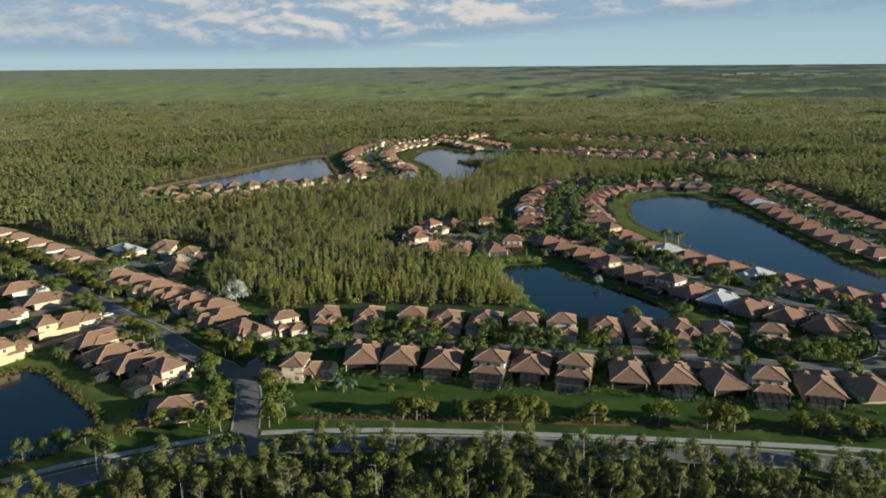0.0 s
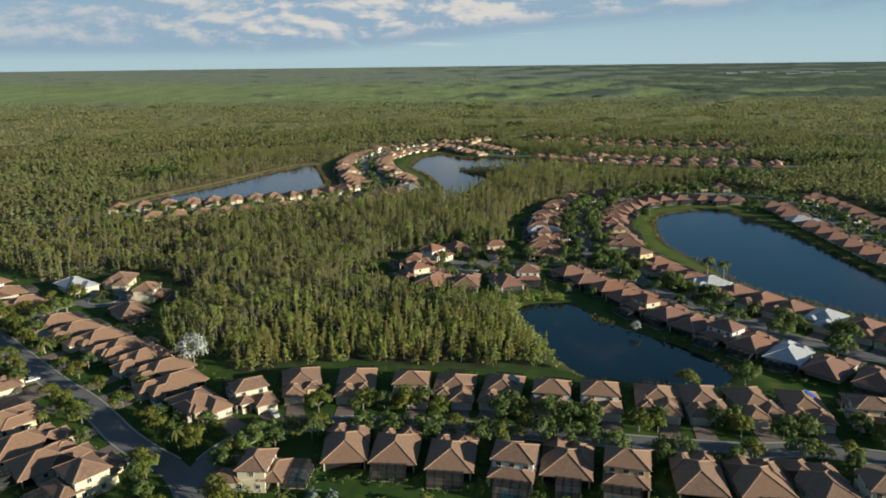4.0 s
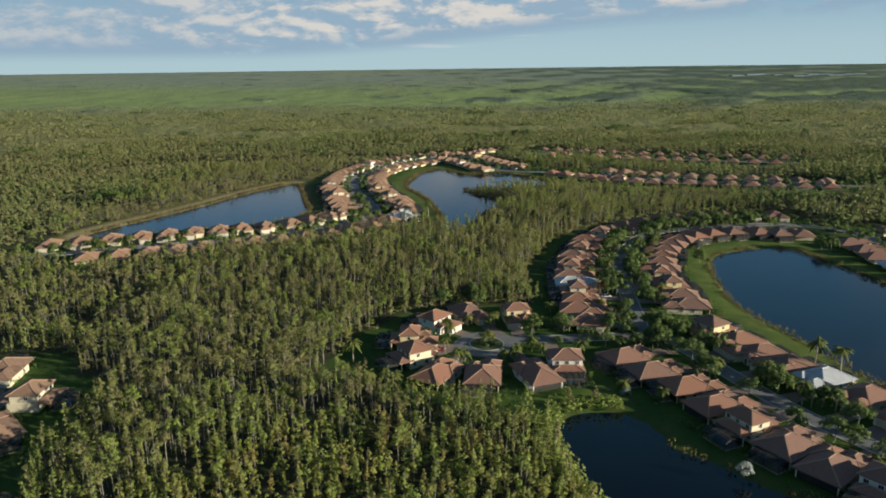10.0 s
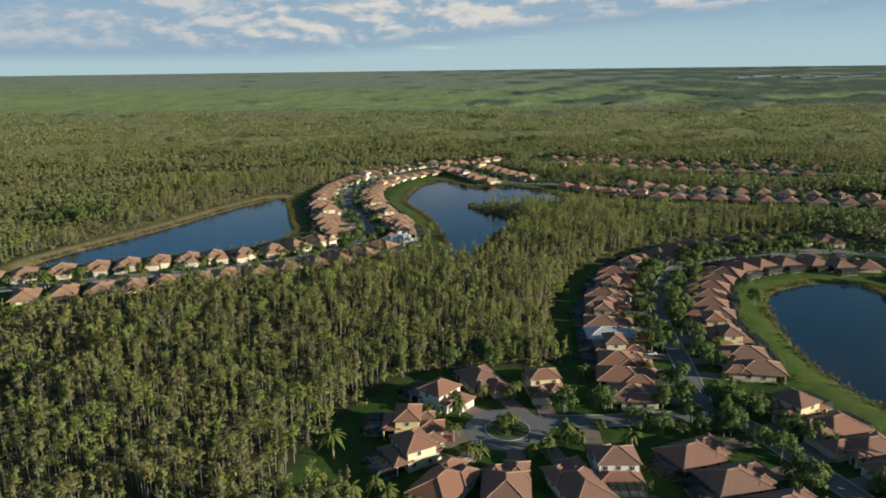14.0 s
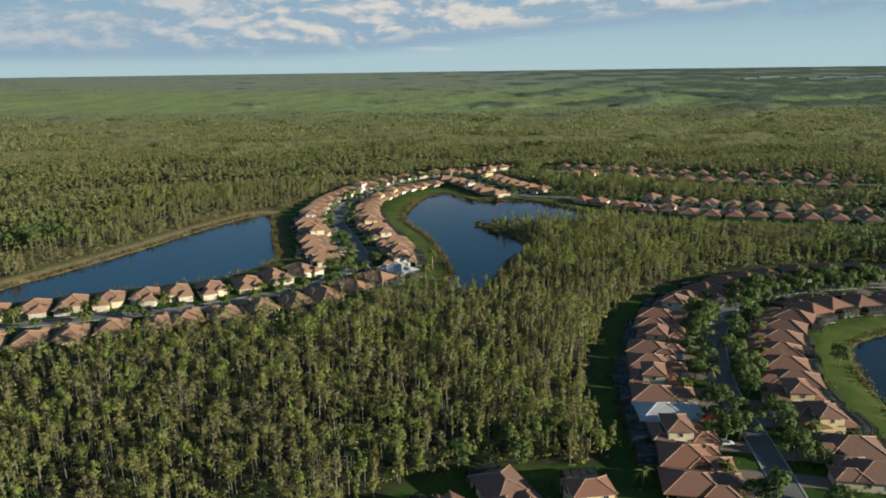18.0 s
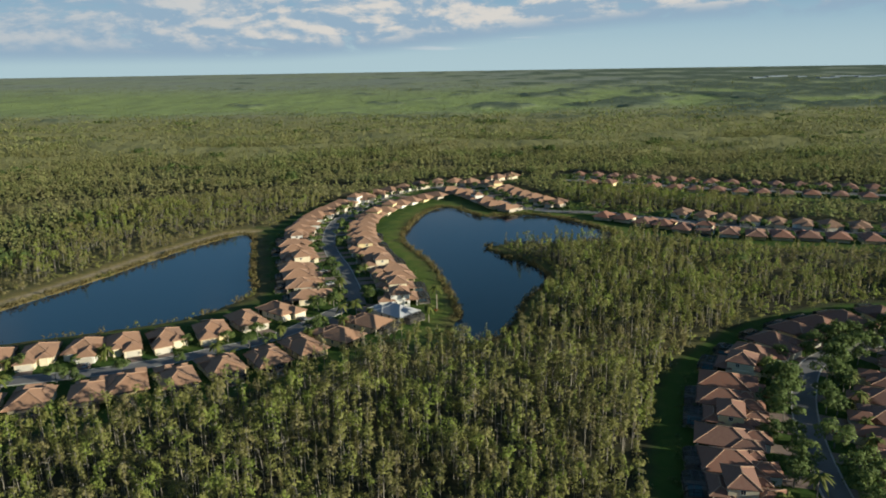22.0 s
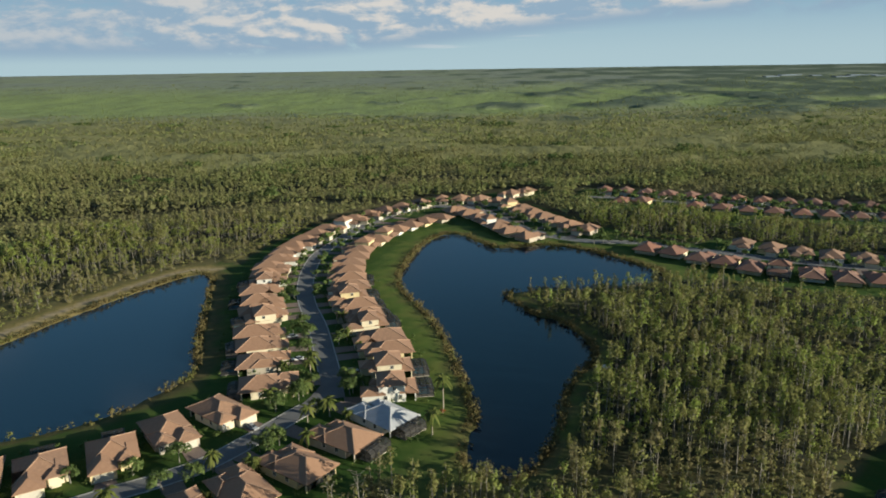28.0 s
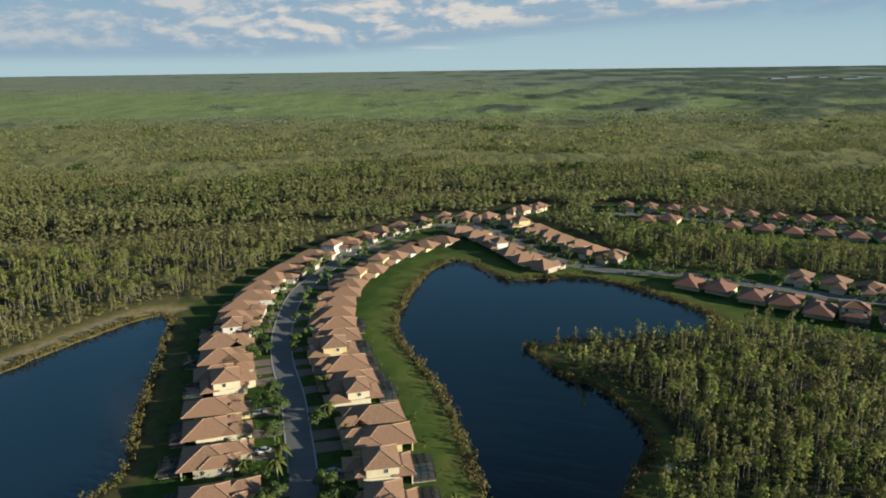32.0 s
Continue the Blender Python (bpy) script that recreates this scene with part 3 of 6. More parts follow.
class Geo:
    """Collects boxes, roofs and bars into one mesh."""

    def __init__(self):
        self.v, self.f = [], []

    def add(self, verts, faces):
        n = len(self.v)
        self.v += [tuple(p) for p in verts]
        self.f += [tuple(i + n for i in f) for f in faces]
        return self

    def box(self, x0, x1, y0, y1, z0, z1):
        if x0 > x1:
            x0, x1 = x1, x0
        v = [(x0, y0, z0), (x1, y0, z0), (x1, y1, z0), (x0, y1, z0), (x0, y0, z1), (x1, y0, z1), (x1, y1, z1), (x0, y1, z1)]
        return self.add(v, [(3, 2, 1, 0), (4, 5, 6, 7), (0, 1, 5, 4), (1, 2, 6, 5), (2, 3, 7, 6), (3, 0, 4, 7)])

    def bar(self, p, q, w):
        """A square bar from p to q."""
        p, q = Vector(p), Vector(q)
        d = (q - p).normalized()
        s = d.cross(Vector((0, 0, 1)))
        s = (s.normalized() if s.length > 0.05 else Vector((1, 0, 0))) * w / 2
        u = s.cross(d).normalized() * w / 2
        v = [p - s - u, p + s - u, p + s + u, p - s + u, q - s - u, q + s - u, q + s + u, q - s + u]
        return self.add(v, [(0, 1, 2, 3), (7, 6, 5, 4), (0, 4, 5, 1), (1, 5, 6, 2), (2, 6, 7, 3), (3, 7, 4, 0)])

    def part(self, name, mat, parent, label="", weld=0):
        """One mesh; weld: the corners of each bar, so that the bars hold together as one frame."""
        me = mesh_of(name, self.v, self.f, mat)
        if weld:
            n = len(self.v) // weld - 1
            first = len(me.edges)
            me.edges.add(n)
            for k in range(n):
                me.edges[first + k].vertices = (k * weld, (k + 1) * weld)
        return put_part(name, me, parent, label)


def put_part(name, me, parent, label=""):
    ob = new(name, me)
    ob.parent = parent
    return tagged(ob, label)


def hip_points(x0, x1, y0, y1, z, pitch, over):
    """Eave corners and ridge ends of a hip roof over a rectangle."""
    x0, x1 = min(x0, x1) - over, max(x0, x1) + over
    y0, y1 = y0 - over, y1 + over
    w, d = x1 - x0, y1 - y0
    half = min(w, d) / 2
    top = z + half * pitch
    cx, cy = (x0 + x1) / 2, (y0 + y1) / 2
    if w < d:
        a, b = (cx, y0 + half, top), (cx, y1 - half, top)
    else:
        a, b = (x0 + half, cy, top), (x1 - half, cy, top)
    return [(x0, y0, z), (x1, y0, z), (x1, y1, z), (x0, y1, z)], a, b, w < d


def hip_roof(g, x0, x1, y0, y1, z, pitch=0.46, over=0.6, thick=0.22):
    e, a, b, deep = hip_points(x0, x1, y0, y1, z, pitch, over)
    low = [(p[0], p[1], p[2] - thick) for p in e]
    v = e + low + [a, b]
    f = [(7, 6, 5, 4), (4, 5, 1, 0), (5, 6, 2, 1), (6, 7, 3, 2), (7, 4, 0, 3)]
    f += [(0, 1, 8), (1, 2, 9, 8), (2, 3, 9), (3, 0, 8, 9)] if deep else [(0, 1, 9, 8), (1, 2, 9), (2, 3, 8, 9), (3, 0, 8)]
    return g.add(v, f)


def hip_caps(g, x0, x1, y0, y1, z, pitch=0.46, over=0.6):
    e, a, b, deep = hip_points(x0, x1, y0, y1, z, pitch, over)
    ends = ((0, a), (1, a), (2, b), (3, b)) if deep else ((0, a), (3, a), (1, b), (2, b))
    for i, r in ends:
        g.bar(e[i], r, 0.3)
    if (Vector(a) - Vector(b)).length > 0.3:
        g.bar(a, b, 0.3)
    return g


def waves(x, y, size, seed, n=7):
    """Soft random variation from -1 to 1 over the plan, about size metres across."""
    r = np.random.RandomState(seed)
    out = np.zeros(np.shape(x))
    for i in range(n):
        a, k, ph = r.uniform(0, 6.28), 6.28 / (size * r.uniform(0.5, 1.8)), r.uniform(0, 6.28)
        out = out + np.sin((x * np.cos(a) + y * np.sin(a)) * k + ph + 1.3 * np.sin((x * np.sin(a) - y * np.cos(a)) * k * 0.7 + ph * 2))
    return out / n * 1.7


def smoothstep(v, lo, hi):
    u = np.clip((v - lo) / (hi - lo), 0, 1)
    return u * u * (3 - 2 * u)


def glade(x, y):
    """1 where the woods turn low, thin and pale: long belts, mostly west and north of the lakes."""
    v = waves(x * 0.42, y, 105, 61) + 0.35 * waves(x, y, 34, 62) + 0.15 - 0.55 * smoothstep(x, -40, 120) * (1 - smoothstep(y, 850, 1100))
    return smoothstep(v, 0.05, 0.6) * smoothstep(y, 520, 640)


# ---- ground and water ----
WATER_Z = -0.9


def far_rise(x, y):
    """Past the last trees the land lifts gently, as the horizon does."""
    r = np.hypot(x, y - 200)
    return 84 * np.clip((r - 1800) / 2900, 0, 1) ** 1.25


def spread(lo, hi, step, end_lo, end_hi, grow=1.22):
    mid = list(np.arange(lo, hi + step, step))
    s, v = step, mid[-1]
    while v < end_hi:
        s *= grow
        v += s
        mid.append(v)
    s, v = step, mid[0]
    low = []
    while v > end_lo:
        s *= grow
        v -= s
        low.append(v)
    return np.array(low[::-1] + mid)


gx, gy = spread(-300, 330, 3.8, -4900, 4900), spread(120, 1060, 3.8, -1500, 5050)
GX, GY = np.meshgrid(gx, gy)
fx, fy = GX.ravel(), GY.ravel()
core = (fx > -420) & (fx < 460) & (fy > 60) & (fy < 1150)
sd = np.full(fx.shape, 1e3)
sd[core] = shore_dist(fx[core], fy[core])
cd = np.full(fx.shape, 1e3)
cd[core] = clear_dist(fx[core], fy[core])
out = np.clip(sd / 6.0, 0, 1)
gz = np.where(sd > 0, WATER_Z * (1 - out * out * (3 - 2 * out)), WATER_Z - 0.35 * np.minimum(-sd, 7))
gz = gz + far_rise(fx, fy)
nx, ny = len(gx), len(gy)
idx = np.arange(nx * ny).reshape(ny, nx)
gq = np.stack([idx[:-1, :-1], idx[:-1, 1:], idx[1:, 1:], idx[1:, :-1]], -1).reshape(-1, 4)
g_me = quads_mesh("ground", np.stack([fx, fy, gz], 1), gq, [GROUND], smooth_shade=True)
ground = tagged(new("ground", g_me), "mown green lawns, dry lake banks and woodland floor", "ground", kind="structure")
wob = waves(fx, fy, 18, 5) + 0.9 * waves(fx, fy, 7, 6)
home = np.full(fx.shape, 1e3)
home[core] = np.sqrt(np.min([(fx[core] - cx) ** 2 + (fy[core] - cy) ** 2 for cx, cy in CENTRES], axis=0))
west = line_dist(fx, fy, SHORES["west"])
masks = {
    "woods": np.clip((cd + 1.5) / 3, 0, 1),
    "bank": np.clip(1.5 + 0.6 * wob - np.abs(sd - 2.2) / np.where((fy > 560), 3.6, 1.6), 0, 1) * (sd < 20) * np.where(fy > 560, 1, 0.55) * np.clip((home - 8) / 26, 0.85, 1),
    "sand": np.clip(1.3 - np.abs(west - 9.5 - 0.4 * wob) / 2.0, 0, 1) * ((fx - 0.47 * (fy - 612) < -218) & (fy < 840)) * (fx < -115),
}
masks["bank"] = np.maximum(masks["bank"], np.clip(1.6 - np.abs(west - 8) / 7, 0, 1) * ((fx - 0.47 * (fy - 612) < -218) & (fy < 840)) * (fx < -115) * 0.9)
pond_side = ((fy > 262) & (fy < 362) & (fx < 108)) | ((fx < -70) & (fy > 560) & (fy < 840))
marsh = (fx > -128) & (fx < -84) & (fy > 655) & (fy < 818)
masks["bank"] = np.maximum(masks["bank"], np.clip(1.5 + 0.4 * wob - np.abs(sd - 5.5) / 4.5, 0, 1) * marsh * (sd < 14))
masks["dry"] = np.clip((19 + 3 * wob - sd) / 9, 0, 1) * ~pond_side * (sd < 40) * 0.85
masks["glade"] = glade(fx, fy) * masks["woods"]
masks["gold"] = np.clip(1.4 - np.abs(west - 8 + wob) / 8, 0, 1) * ((fx - 0.47 * (fy - 612) < -218) & (fy < 840)) * (fx < -115)
for name, m in masks.items():
    g_me.attributes.new(name, "FLOAT", "POINT").data.foreach_set("value", m.astype(np.float32))

LAKE_LABELS = {
    "west": "long dark blue lake with a sandy far bank",
    "middle": "dark blue hook-shaped lake beside a wooded point",
    "pond": "dark still pond between woods and gardens",
    "east": "broad blue lake ringed by lawns and houses",
    "entry": "dark blue pond with a reedy edge",
}
for k, line in SHORES.items():
    c = line.mean(0)
    # the sheet runs a little way under the banks
    pts = []
    for i in range(len(line)):
        t = line[(i + 1) % len(line)] - line[i - 1]
        n = np.array([t[1], -t[0]]) / (np.linalg.norm(t) + 1e-9)
        q = line[i] + n * 2.5
        if inside(np.array([q[0]]), np.array([q[1]]), line)[0]:
            q = line[i] - n * 2.5
        pts.append((q[0], q[1], WATER_Z))
    bm = bmesh.new()
    vs = [bm.verts.new(p) for p in pts]
    bmesh.ops.triangle_fill(bm, edges=[bm.edges.new((vs[i - 1], vs[i])) for i in range(len(vs))], use_beauty=True)
    for f in bm.faces:
        if f.normal.z < 0:
            f.normal_flip()
    me = bpy.data.meshes.new("water")
    bm.to_mesh(me)
    bm.free()
    me.materials.append(OPEN_WATER if k == "west" else WATER if k == "pond" else BLUE_WATER)
    tagged(new("water", me), LAKE_LABELS[k], "lake", kind="structure")


LAWN = plain("island_grass", (0.030, 0.058, 0.012), (0.055, 0.070, 0.022), 0.6, 0.95, 0.0, 0.4)


# ---- streets ----
def offsets(line, d):
    t = np.gradient(line, axis=0)
    t /= np.linalg.norm(t, axis=1, keepdims=True) + 1e-9
    return line + np.stack([t[:, 1], -t[:, 0]], 1) * d


def ribbon(line, d0, d1, z0, z1, keep=None):
    """A flat bar with sides along a line, between two offsets."""
    a, b = offsets(line, d0), offsets(line, d1)
    g = Geo()
    for i in range(len(line) - 1):
        if keep is not None and not (keep[i] and keep[i + 1]):
            continue
        v = [(*p, z) for z in (z0, z1) for p in (a[i], b[i], b[i + 1], a[i + 1])]
        g.add(v, [(4, 7, 6, 5) if d1 > d0 else (4, 5, 6, 7), (0, 3, 7, 4), (1, 5, 6, 2)])
    return g


CIRCLES = {"west_close": (-152, 368, 11.0), "pond_street": (20, 411, 12.8)}
for i, (k, line) in enumerate(LINES.items()):
    h, z = HALF[k], 0.05 + 0.006 * i
    label = "grey asphalt main road beside a pale footpath" if k == "main_road" else "grey asphalt residential street with concrete kerbs"
    road = tagged(new(k, mesh_of("road", *(lambda g: (g.v, g.f))(ribbon(line, h, -h, -0.1, z)), ASPHALT)), label, "road", kind="structure")
    keep = np.ones(len(line), bool)
    for o, other in LINES.items():
        if o != k:
            keep &= line_dist(line[:, 0], line[:, 1], other) > HALF[o] + 4.0
    for cx, cy, r in CIRCLES.values():
        keep &= np.hypot(line[:, 0] - cx, line[:, 1] - cy) > r + 0.5
    for side in (1, -1):
        g = ribbon(line, side * (h + 0.45), side * (h - 0.05), -0.1, 0.16, keep)
        if side < 0:
            g.f = [f[::-1] for f in g.f]
        tagged(new("kerb", mesh_of("kerb", g.v, g.f, CONCRETE)), "pale concrete kerb along the street edge", "kerb", kind="structure")
foot = smooth([(-420, -50), (-300, 30), (-190, 105), (-150, 131), (-125, 150), (-111, 159), (-94, 168), (-81, 173), (-67, 178), (-52, 181.5), (-11, 182), (37, 177.5), (84, 172), (123, 166), (165, 156), (240, 134), (360, 99), (520, 54)])
keep = line_dist(foot[:, 0], foot[:, 1], LINES["entry_street"]) > 4.6
g = ribbon(foot, 1.2, -1.2, -0.1, 0.09, keep)
tagged(new("footpath", mesh_of("footpath", g.v, g.f, CONCRETE)), "pale concrete footpath beside the main road", "footpath", kind="structure")


def disc(name, x, y, r, z, mat, label, cat, inner=0.0, low=-0.1):
    n = 40
    ring = [(math.cos(6.2832 * i / n), math.sin(6.2832 * i / n)) for i in range(n)]
    v = [(x + c * r, y + s * r, z) for c, s in ring] + [(x + c * r, y + s * r, low) for c, s in ring]
    f = [(i, i + n, (i + 1) % n + n, (i + 1) % n) for i in range(n)]
    if inner:
        v += [(x + c * inner, y + s * inner, z) for c, s in ring]
        f += [(i, (i + 1) % n, (i + 1) % n + 2 * n, i + 2 * n) for i in range(n)]
    else:
        f += [tuple(range(n))]
    return tagged(new(name, mesh_of(name, v, f, mat)), label, cat, kind="structure")


for k, (cx, cy, r) in CIRCLES.items():
    disc("turning_circle", cx, cy, r, 0.125, ASPHALT, "grey asphalt turning circle round a planted island", "road")
    disc("kerb", cx, cy, 6.9, 0.26, CONCRETE, "pale concrete ring round a planted island", "kerb", 6.5, 0.0)
    disc("planting_bed", cx, cy, 6.55, 0.20, LAWN, "round grassy island with shrubs", "planting bed")


# ---- houses ----
def window(parent, x, y, z, w, h, n, label=""):
    """A white-framed window on a wall that faces n; z is its sill."""
    tx, ty = -n[1], n[0]

    def slab(g, s0, s1, z0, z1, d0, d1):
        xs = [x + tx * s + n[0] * d for s in (s0, s1) for d in (d0, d1)]
        ys = [y + ty * s + n[1] * d for s in (s0, s1) for d in (d0, d1)]
        g.box(min(xs), max(xs), min(ys), max(ys), z0, z1)

    g, b = Geo(), 0.09
    slab(g, -w / 2 - b, -w / 2, z - b, z + h + b, -0.02, 0.09)
    slab(g, w / 2, w / 2 + b, z - b, z + h + b, -0.02, 0.09)
    slab(g, -w / 2, w / 2, z + h, z + h + b, -0.02, 0.09)
    slab(g, -w / 2, w / 2, z - b, z, -0.02, 0.12)
    slab(g, -0.03, 0.03, z, z + h, 0.031, 0.07)
    ob = g.part("window", TRIM, parent)
    p = Geo()
    slab(p, -w / 2, w / 2, z, z + h, -0.02, 0.03)
    p.part("pane", GLASS, ob)


def cage(parent, x0, x1, y0, y1, h, pool=True):
    """A dark aluminium pool cage with fine screens, its deck and pool."""
    x0, x1 = min(x0, x1), max(x0, x1)
    g = Geo()
    nx_, ny_ = max(2, round((x1 - x0) / 2.2)), max(2, round((y1 - y0) / 2.2))
    xs, ys = np.linspace(x0, x1, nx_ + 1), np.linspace(y0, y1, ny_ + 1)
    up = h + 0.7
    for x in xs:
        g.bar((x, y1, 0), (x, y1, h), 0.12)
        g.bar((x, y1, h), (x, y1 - 1.3, up), 0.12)
        g.bar((x, y1 - 1.3, up), (x, y0, up), 0.12)
    for y in ys[:-1]:
        for x in (x0, x1):
            g.bar((x, y, 0), (x, y, up), 0.12)
        g.bar((x0, y, up), (x1, y, up), 0.12)
    for z in (1.0, h):
        g.bar((x0, y1, z), (x1, y1, z), 0.10)
        g.bar((x0, y0, z), (x0, y1, z), 0.10)
        g.bar((x1, y0, z), (x1, y1, z), 0.10)
    fr = g.part("pool_cage", BRONZE, parent, "dark aluminium screened pool cage", 8)
    s = Geo()
    e = 0.02
    s.add([(x0 + e, y0, 0), (x0 + e, y1 - e, 0), (x0 + e, y1 - e, h), (x0 + e, y1 - 1.3, up - e), (x0 + e, y0, up - e)], [(0, 1, 2, 3, 4)])
    s.add([(x1 - e, y0, 0), (x1 - e, y1 - e, 0), (x1 - e, y1 - e, h), (x1 - e, y1 - 1.3, up - e), (x1 - e, y0, up - e)], [(4, 3, 2, 1, 0)])
    s.add([(x0, y1 - e, 0), (x1, y1 - e, 0), (x1, y1 - e, h), (x0, y1 - e, h)], [(0, 1, 2, 3)])
    s.add([(x0, y1 - e, h), (x1, y1 - e, h), (x1, y1 - 1.3, up - e), (x0, y1 - 1.3, up - e)], [(0, 1, 2, 3)])
    s.add([(x0, y0, up - e), (x1, y0, up - e), (x1, y1 - 1.3, up - e), (x0, y1 - 1.3, up - e)], [(3, 2, 1, 0)])
    s.part("screen", SCREEN, fr)
    Geo().box(x0, x1, y0, y1, -0.1, 0.12).part("deck", DECK, parent, "pale paved pool deck")
    if pool:
        px0, px1, py0, py1 = x0 + 1.6, x1 - 1.6, y0 + 1.3, y1 - 1.2
        c = Geo().box(px0 - 0.3, px1 + 0.3, py0 - 0.3, py0, 0.1, 0.2).box(px0 - 0.3, px1 + 0.3, py1, py1 + 0.3, 0.1, 0.2)
        c.box(px0 - 0.3, px0, py0, py1, 0.1, 0.2).box(px1, px1 + 0.3, py0, py1, 0.1, 0.2)
        pl = c.part("pool", CONCRETE, parent, "small blue swimming pool")
        Geo().box(px0, px1, py0, py1, 0.1, 0.16).part("pool_water", POOL, pl)


def build_house(style, wall, roof, cap, m, detail):
    """A stucco house; its garage faces -y, its garden +y. m: 1, or -1 mirrored."""
    root = new("house")
    two = style.startswith("two")
    wm = WALLS[wall]
    W = 5.7 if two else {"a": 5.8, "b": 6.1, "c": 5.6}[style]
    back = {"a": 6.0, "b": 5.2, "c": 6.6}.get(style, 4.6)
    gx0, gx1 = -W * m, 0.35 * m
    e = 2.95
    walls = Geo().box(-W, W, -5.0, back, -0.3, e).box(gx0, gx1, -9.6, -4.9, -0.3, e - 0.05)
    entry = Geo().box(1.5 * m, 4.3 * m, -6.4, -4.9, -0.3, 3.5) if style != "c" else Geo().box(1.0 * m, 5.0 * m, -7.4, -4.9, -0.3, 3.3)
    walls.part("wall", wm, root)
    if detail:
        entry.part("porch", wm, root)
    roofs = []
    if two:
        up = 5.2 if style == "two_a" else 4.9
        y0, y1 = (-4.2, 4.4) if style == "two_a" else (-2.6, 4.4)
        Geo().box(-up, up, y0, y1, 2.5, 5.75).part("upper_wall", wm, root)
        roofs.append(("roof", (-up, up, y0, y1, 5.75, 0.50)))
        roofs.append(("lower_roof", (-up, up, 3.2, 8.3, 2.95, 0.40)))
        roofs.append(("garage_roof", (gx0, gx1, -9.6, -2.5, 2.95, 0.42)))
        if style == "two_b":
            roofs.append(("side_roof", (0.5 * m, W * m, -5.0, 0.0, 2.95, 0.42)))
    else:
        far = {"a": 9.6, "b": 8.8, "c": 10.2}[style]
        roofs.append(("roof", (-W, W, -5.0, far, e, 0.48)))
        roofs.append(("garage_roof", (gx0, gx1, -9.6, -1.5 if style != "b" else 1.5, e, 0.48)))
        if style == "b":
            roofs.append(("side_roof", (1.2 * m, W * m, -6.0, 3.0, e + 0.25, 0.5)))
        if style == "c":
            roofs.append(("side_roof", (0.6 * m, (W + 0.2) * m, -7.4, 0.5, e + 0.2, 0.46)))
    if detail:
        roofs.append(("porch_roof", (1.3 * m, 4.5 * m, -6.6, -2.5, 3.5, 0.5)))
    for name, r in roofs:
        ob = hip_roof(Geo(), *r).part(name, roof, root)
        if detail == 2 or (detail and name == "roof"):
            hip_caps(Geo(), *r).part("ridge_cap", cap, ob)
    g = Geo()
    for i in range(4):
        g.box(gx0 + 0.75 * m, gx1 - 0.75 * m, -9.68 + 0.012 * (i % 2), -9.55, 0.02 + 0.57 * i, 0.57 + 0.57 * i)
    g.part("garage_door", GARAGE, root, "pale panelled garage door")
    # covered terrace at the back
    lan = 8.0 if two else {"a": 9.2, "b": 8.4, "c": 9.8}[style]
    posts = np.linspace(-W + 0.3, W - 0.3, 4)
    for x in posts[::3] if detail == 2 else posts[:0]:
        Geo().box(x - 0.18, x + 0.18, lan - 0.36, lan, -0.2, 2.8).part("terrace_post", wm, root)
    if detail == 2:
        Geo().box(-W + 0.4, W - 0.4, lan - 0.2, lan - 0.16, 0.0, 2.75).part("terrace_screen", SCREEN, root, "dark fine mesh screen of the terrace")
        Geo().box(2.3 * m, 3.4 * m, -6.47, -6.35, 0, 2.3).part("front_door", DOOR, root, "dark wooden front door")
        b = Geo().box(-2.2, 2.2, back - 0.02, back + 0.05, 0.1, 2.3)
        b.part("sliding_door", GLASS, root)
    if detail:
        wins = [(-4.4, back, 1.0, 1.2, 1.2, (0, 1)), (4.4, back, 1.0, 1.2, 1.2, (0, 1))] if detail == 2 else []
        for s in (-1, 1):
            wins += [(s * W, y, 1.0, 1.1, 1.3, (s, 0)) for y in (() if detail == 1 else (-2.0, 2.8))]
        if two:
            wins += [(s * up, 1.0, 3.9, 1.1, 1.2, (s, 0)) for s in (-1, 1)]
            wins += [(x, y1, 3.9, 1.2, 1.1, (0, 1)) for x in ((-3.4, 0.2, 3.6) if detail == 2 else (-3.4, 3.4))]
            wins += [(x, y0, 3.7, 1.3, 1.4, (0, -1)) for x in (-2.6, 2.8)]
        if detail == 2:
            wins += [(5.0 * m if style != "c" else 4.6 * m, -5.0 if style != "c" else -7.4, 0.9, 1.0, 1.5, (0, -1))]
        for w in wins:
            window(root, *w)
        cw = W * (0.5 if style == "b" else 0.78)
        if style != "c":
            cage(root, -cw + 0.8 * m, cw + 0.8 * m, lan, lan + (6.2 if style != "a" else 4.4), 2.4, style != "a")
    return root


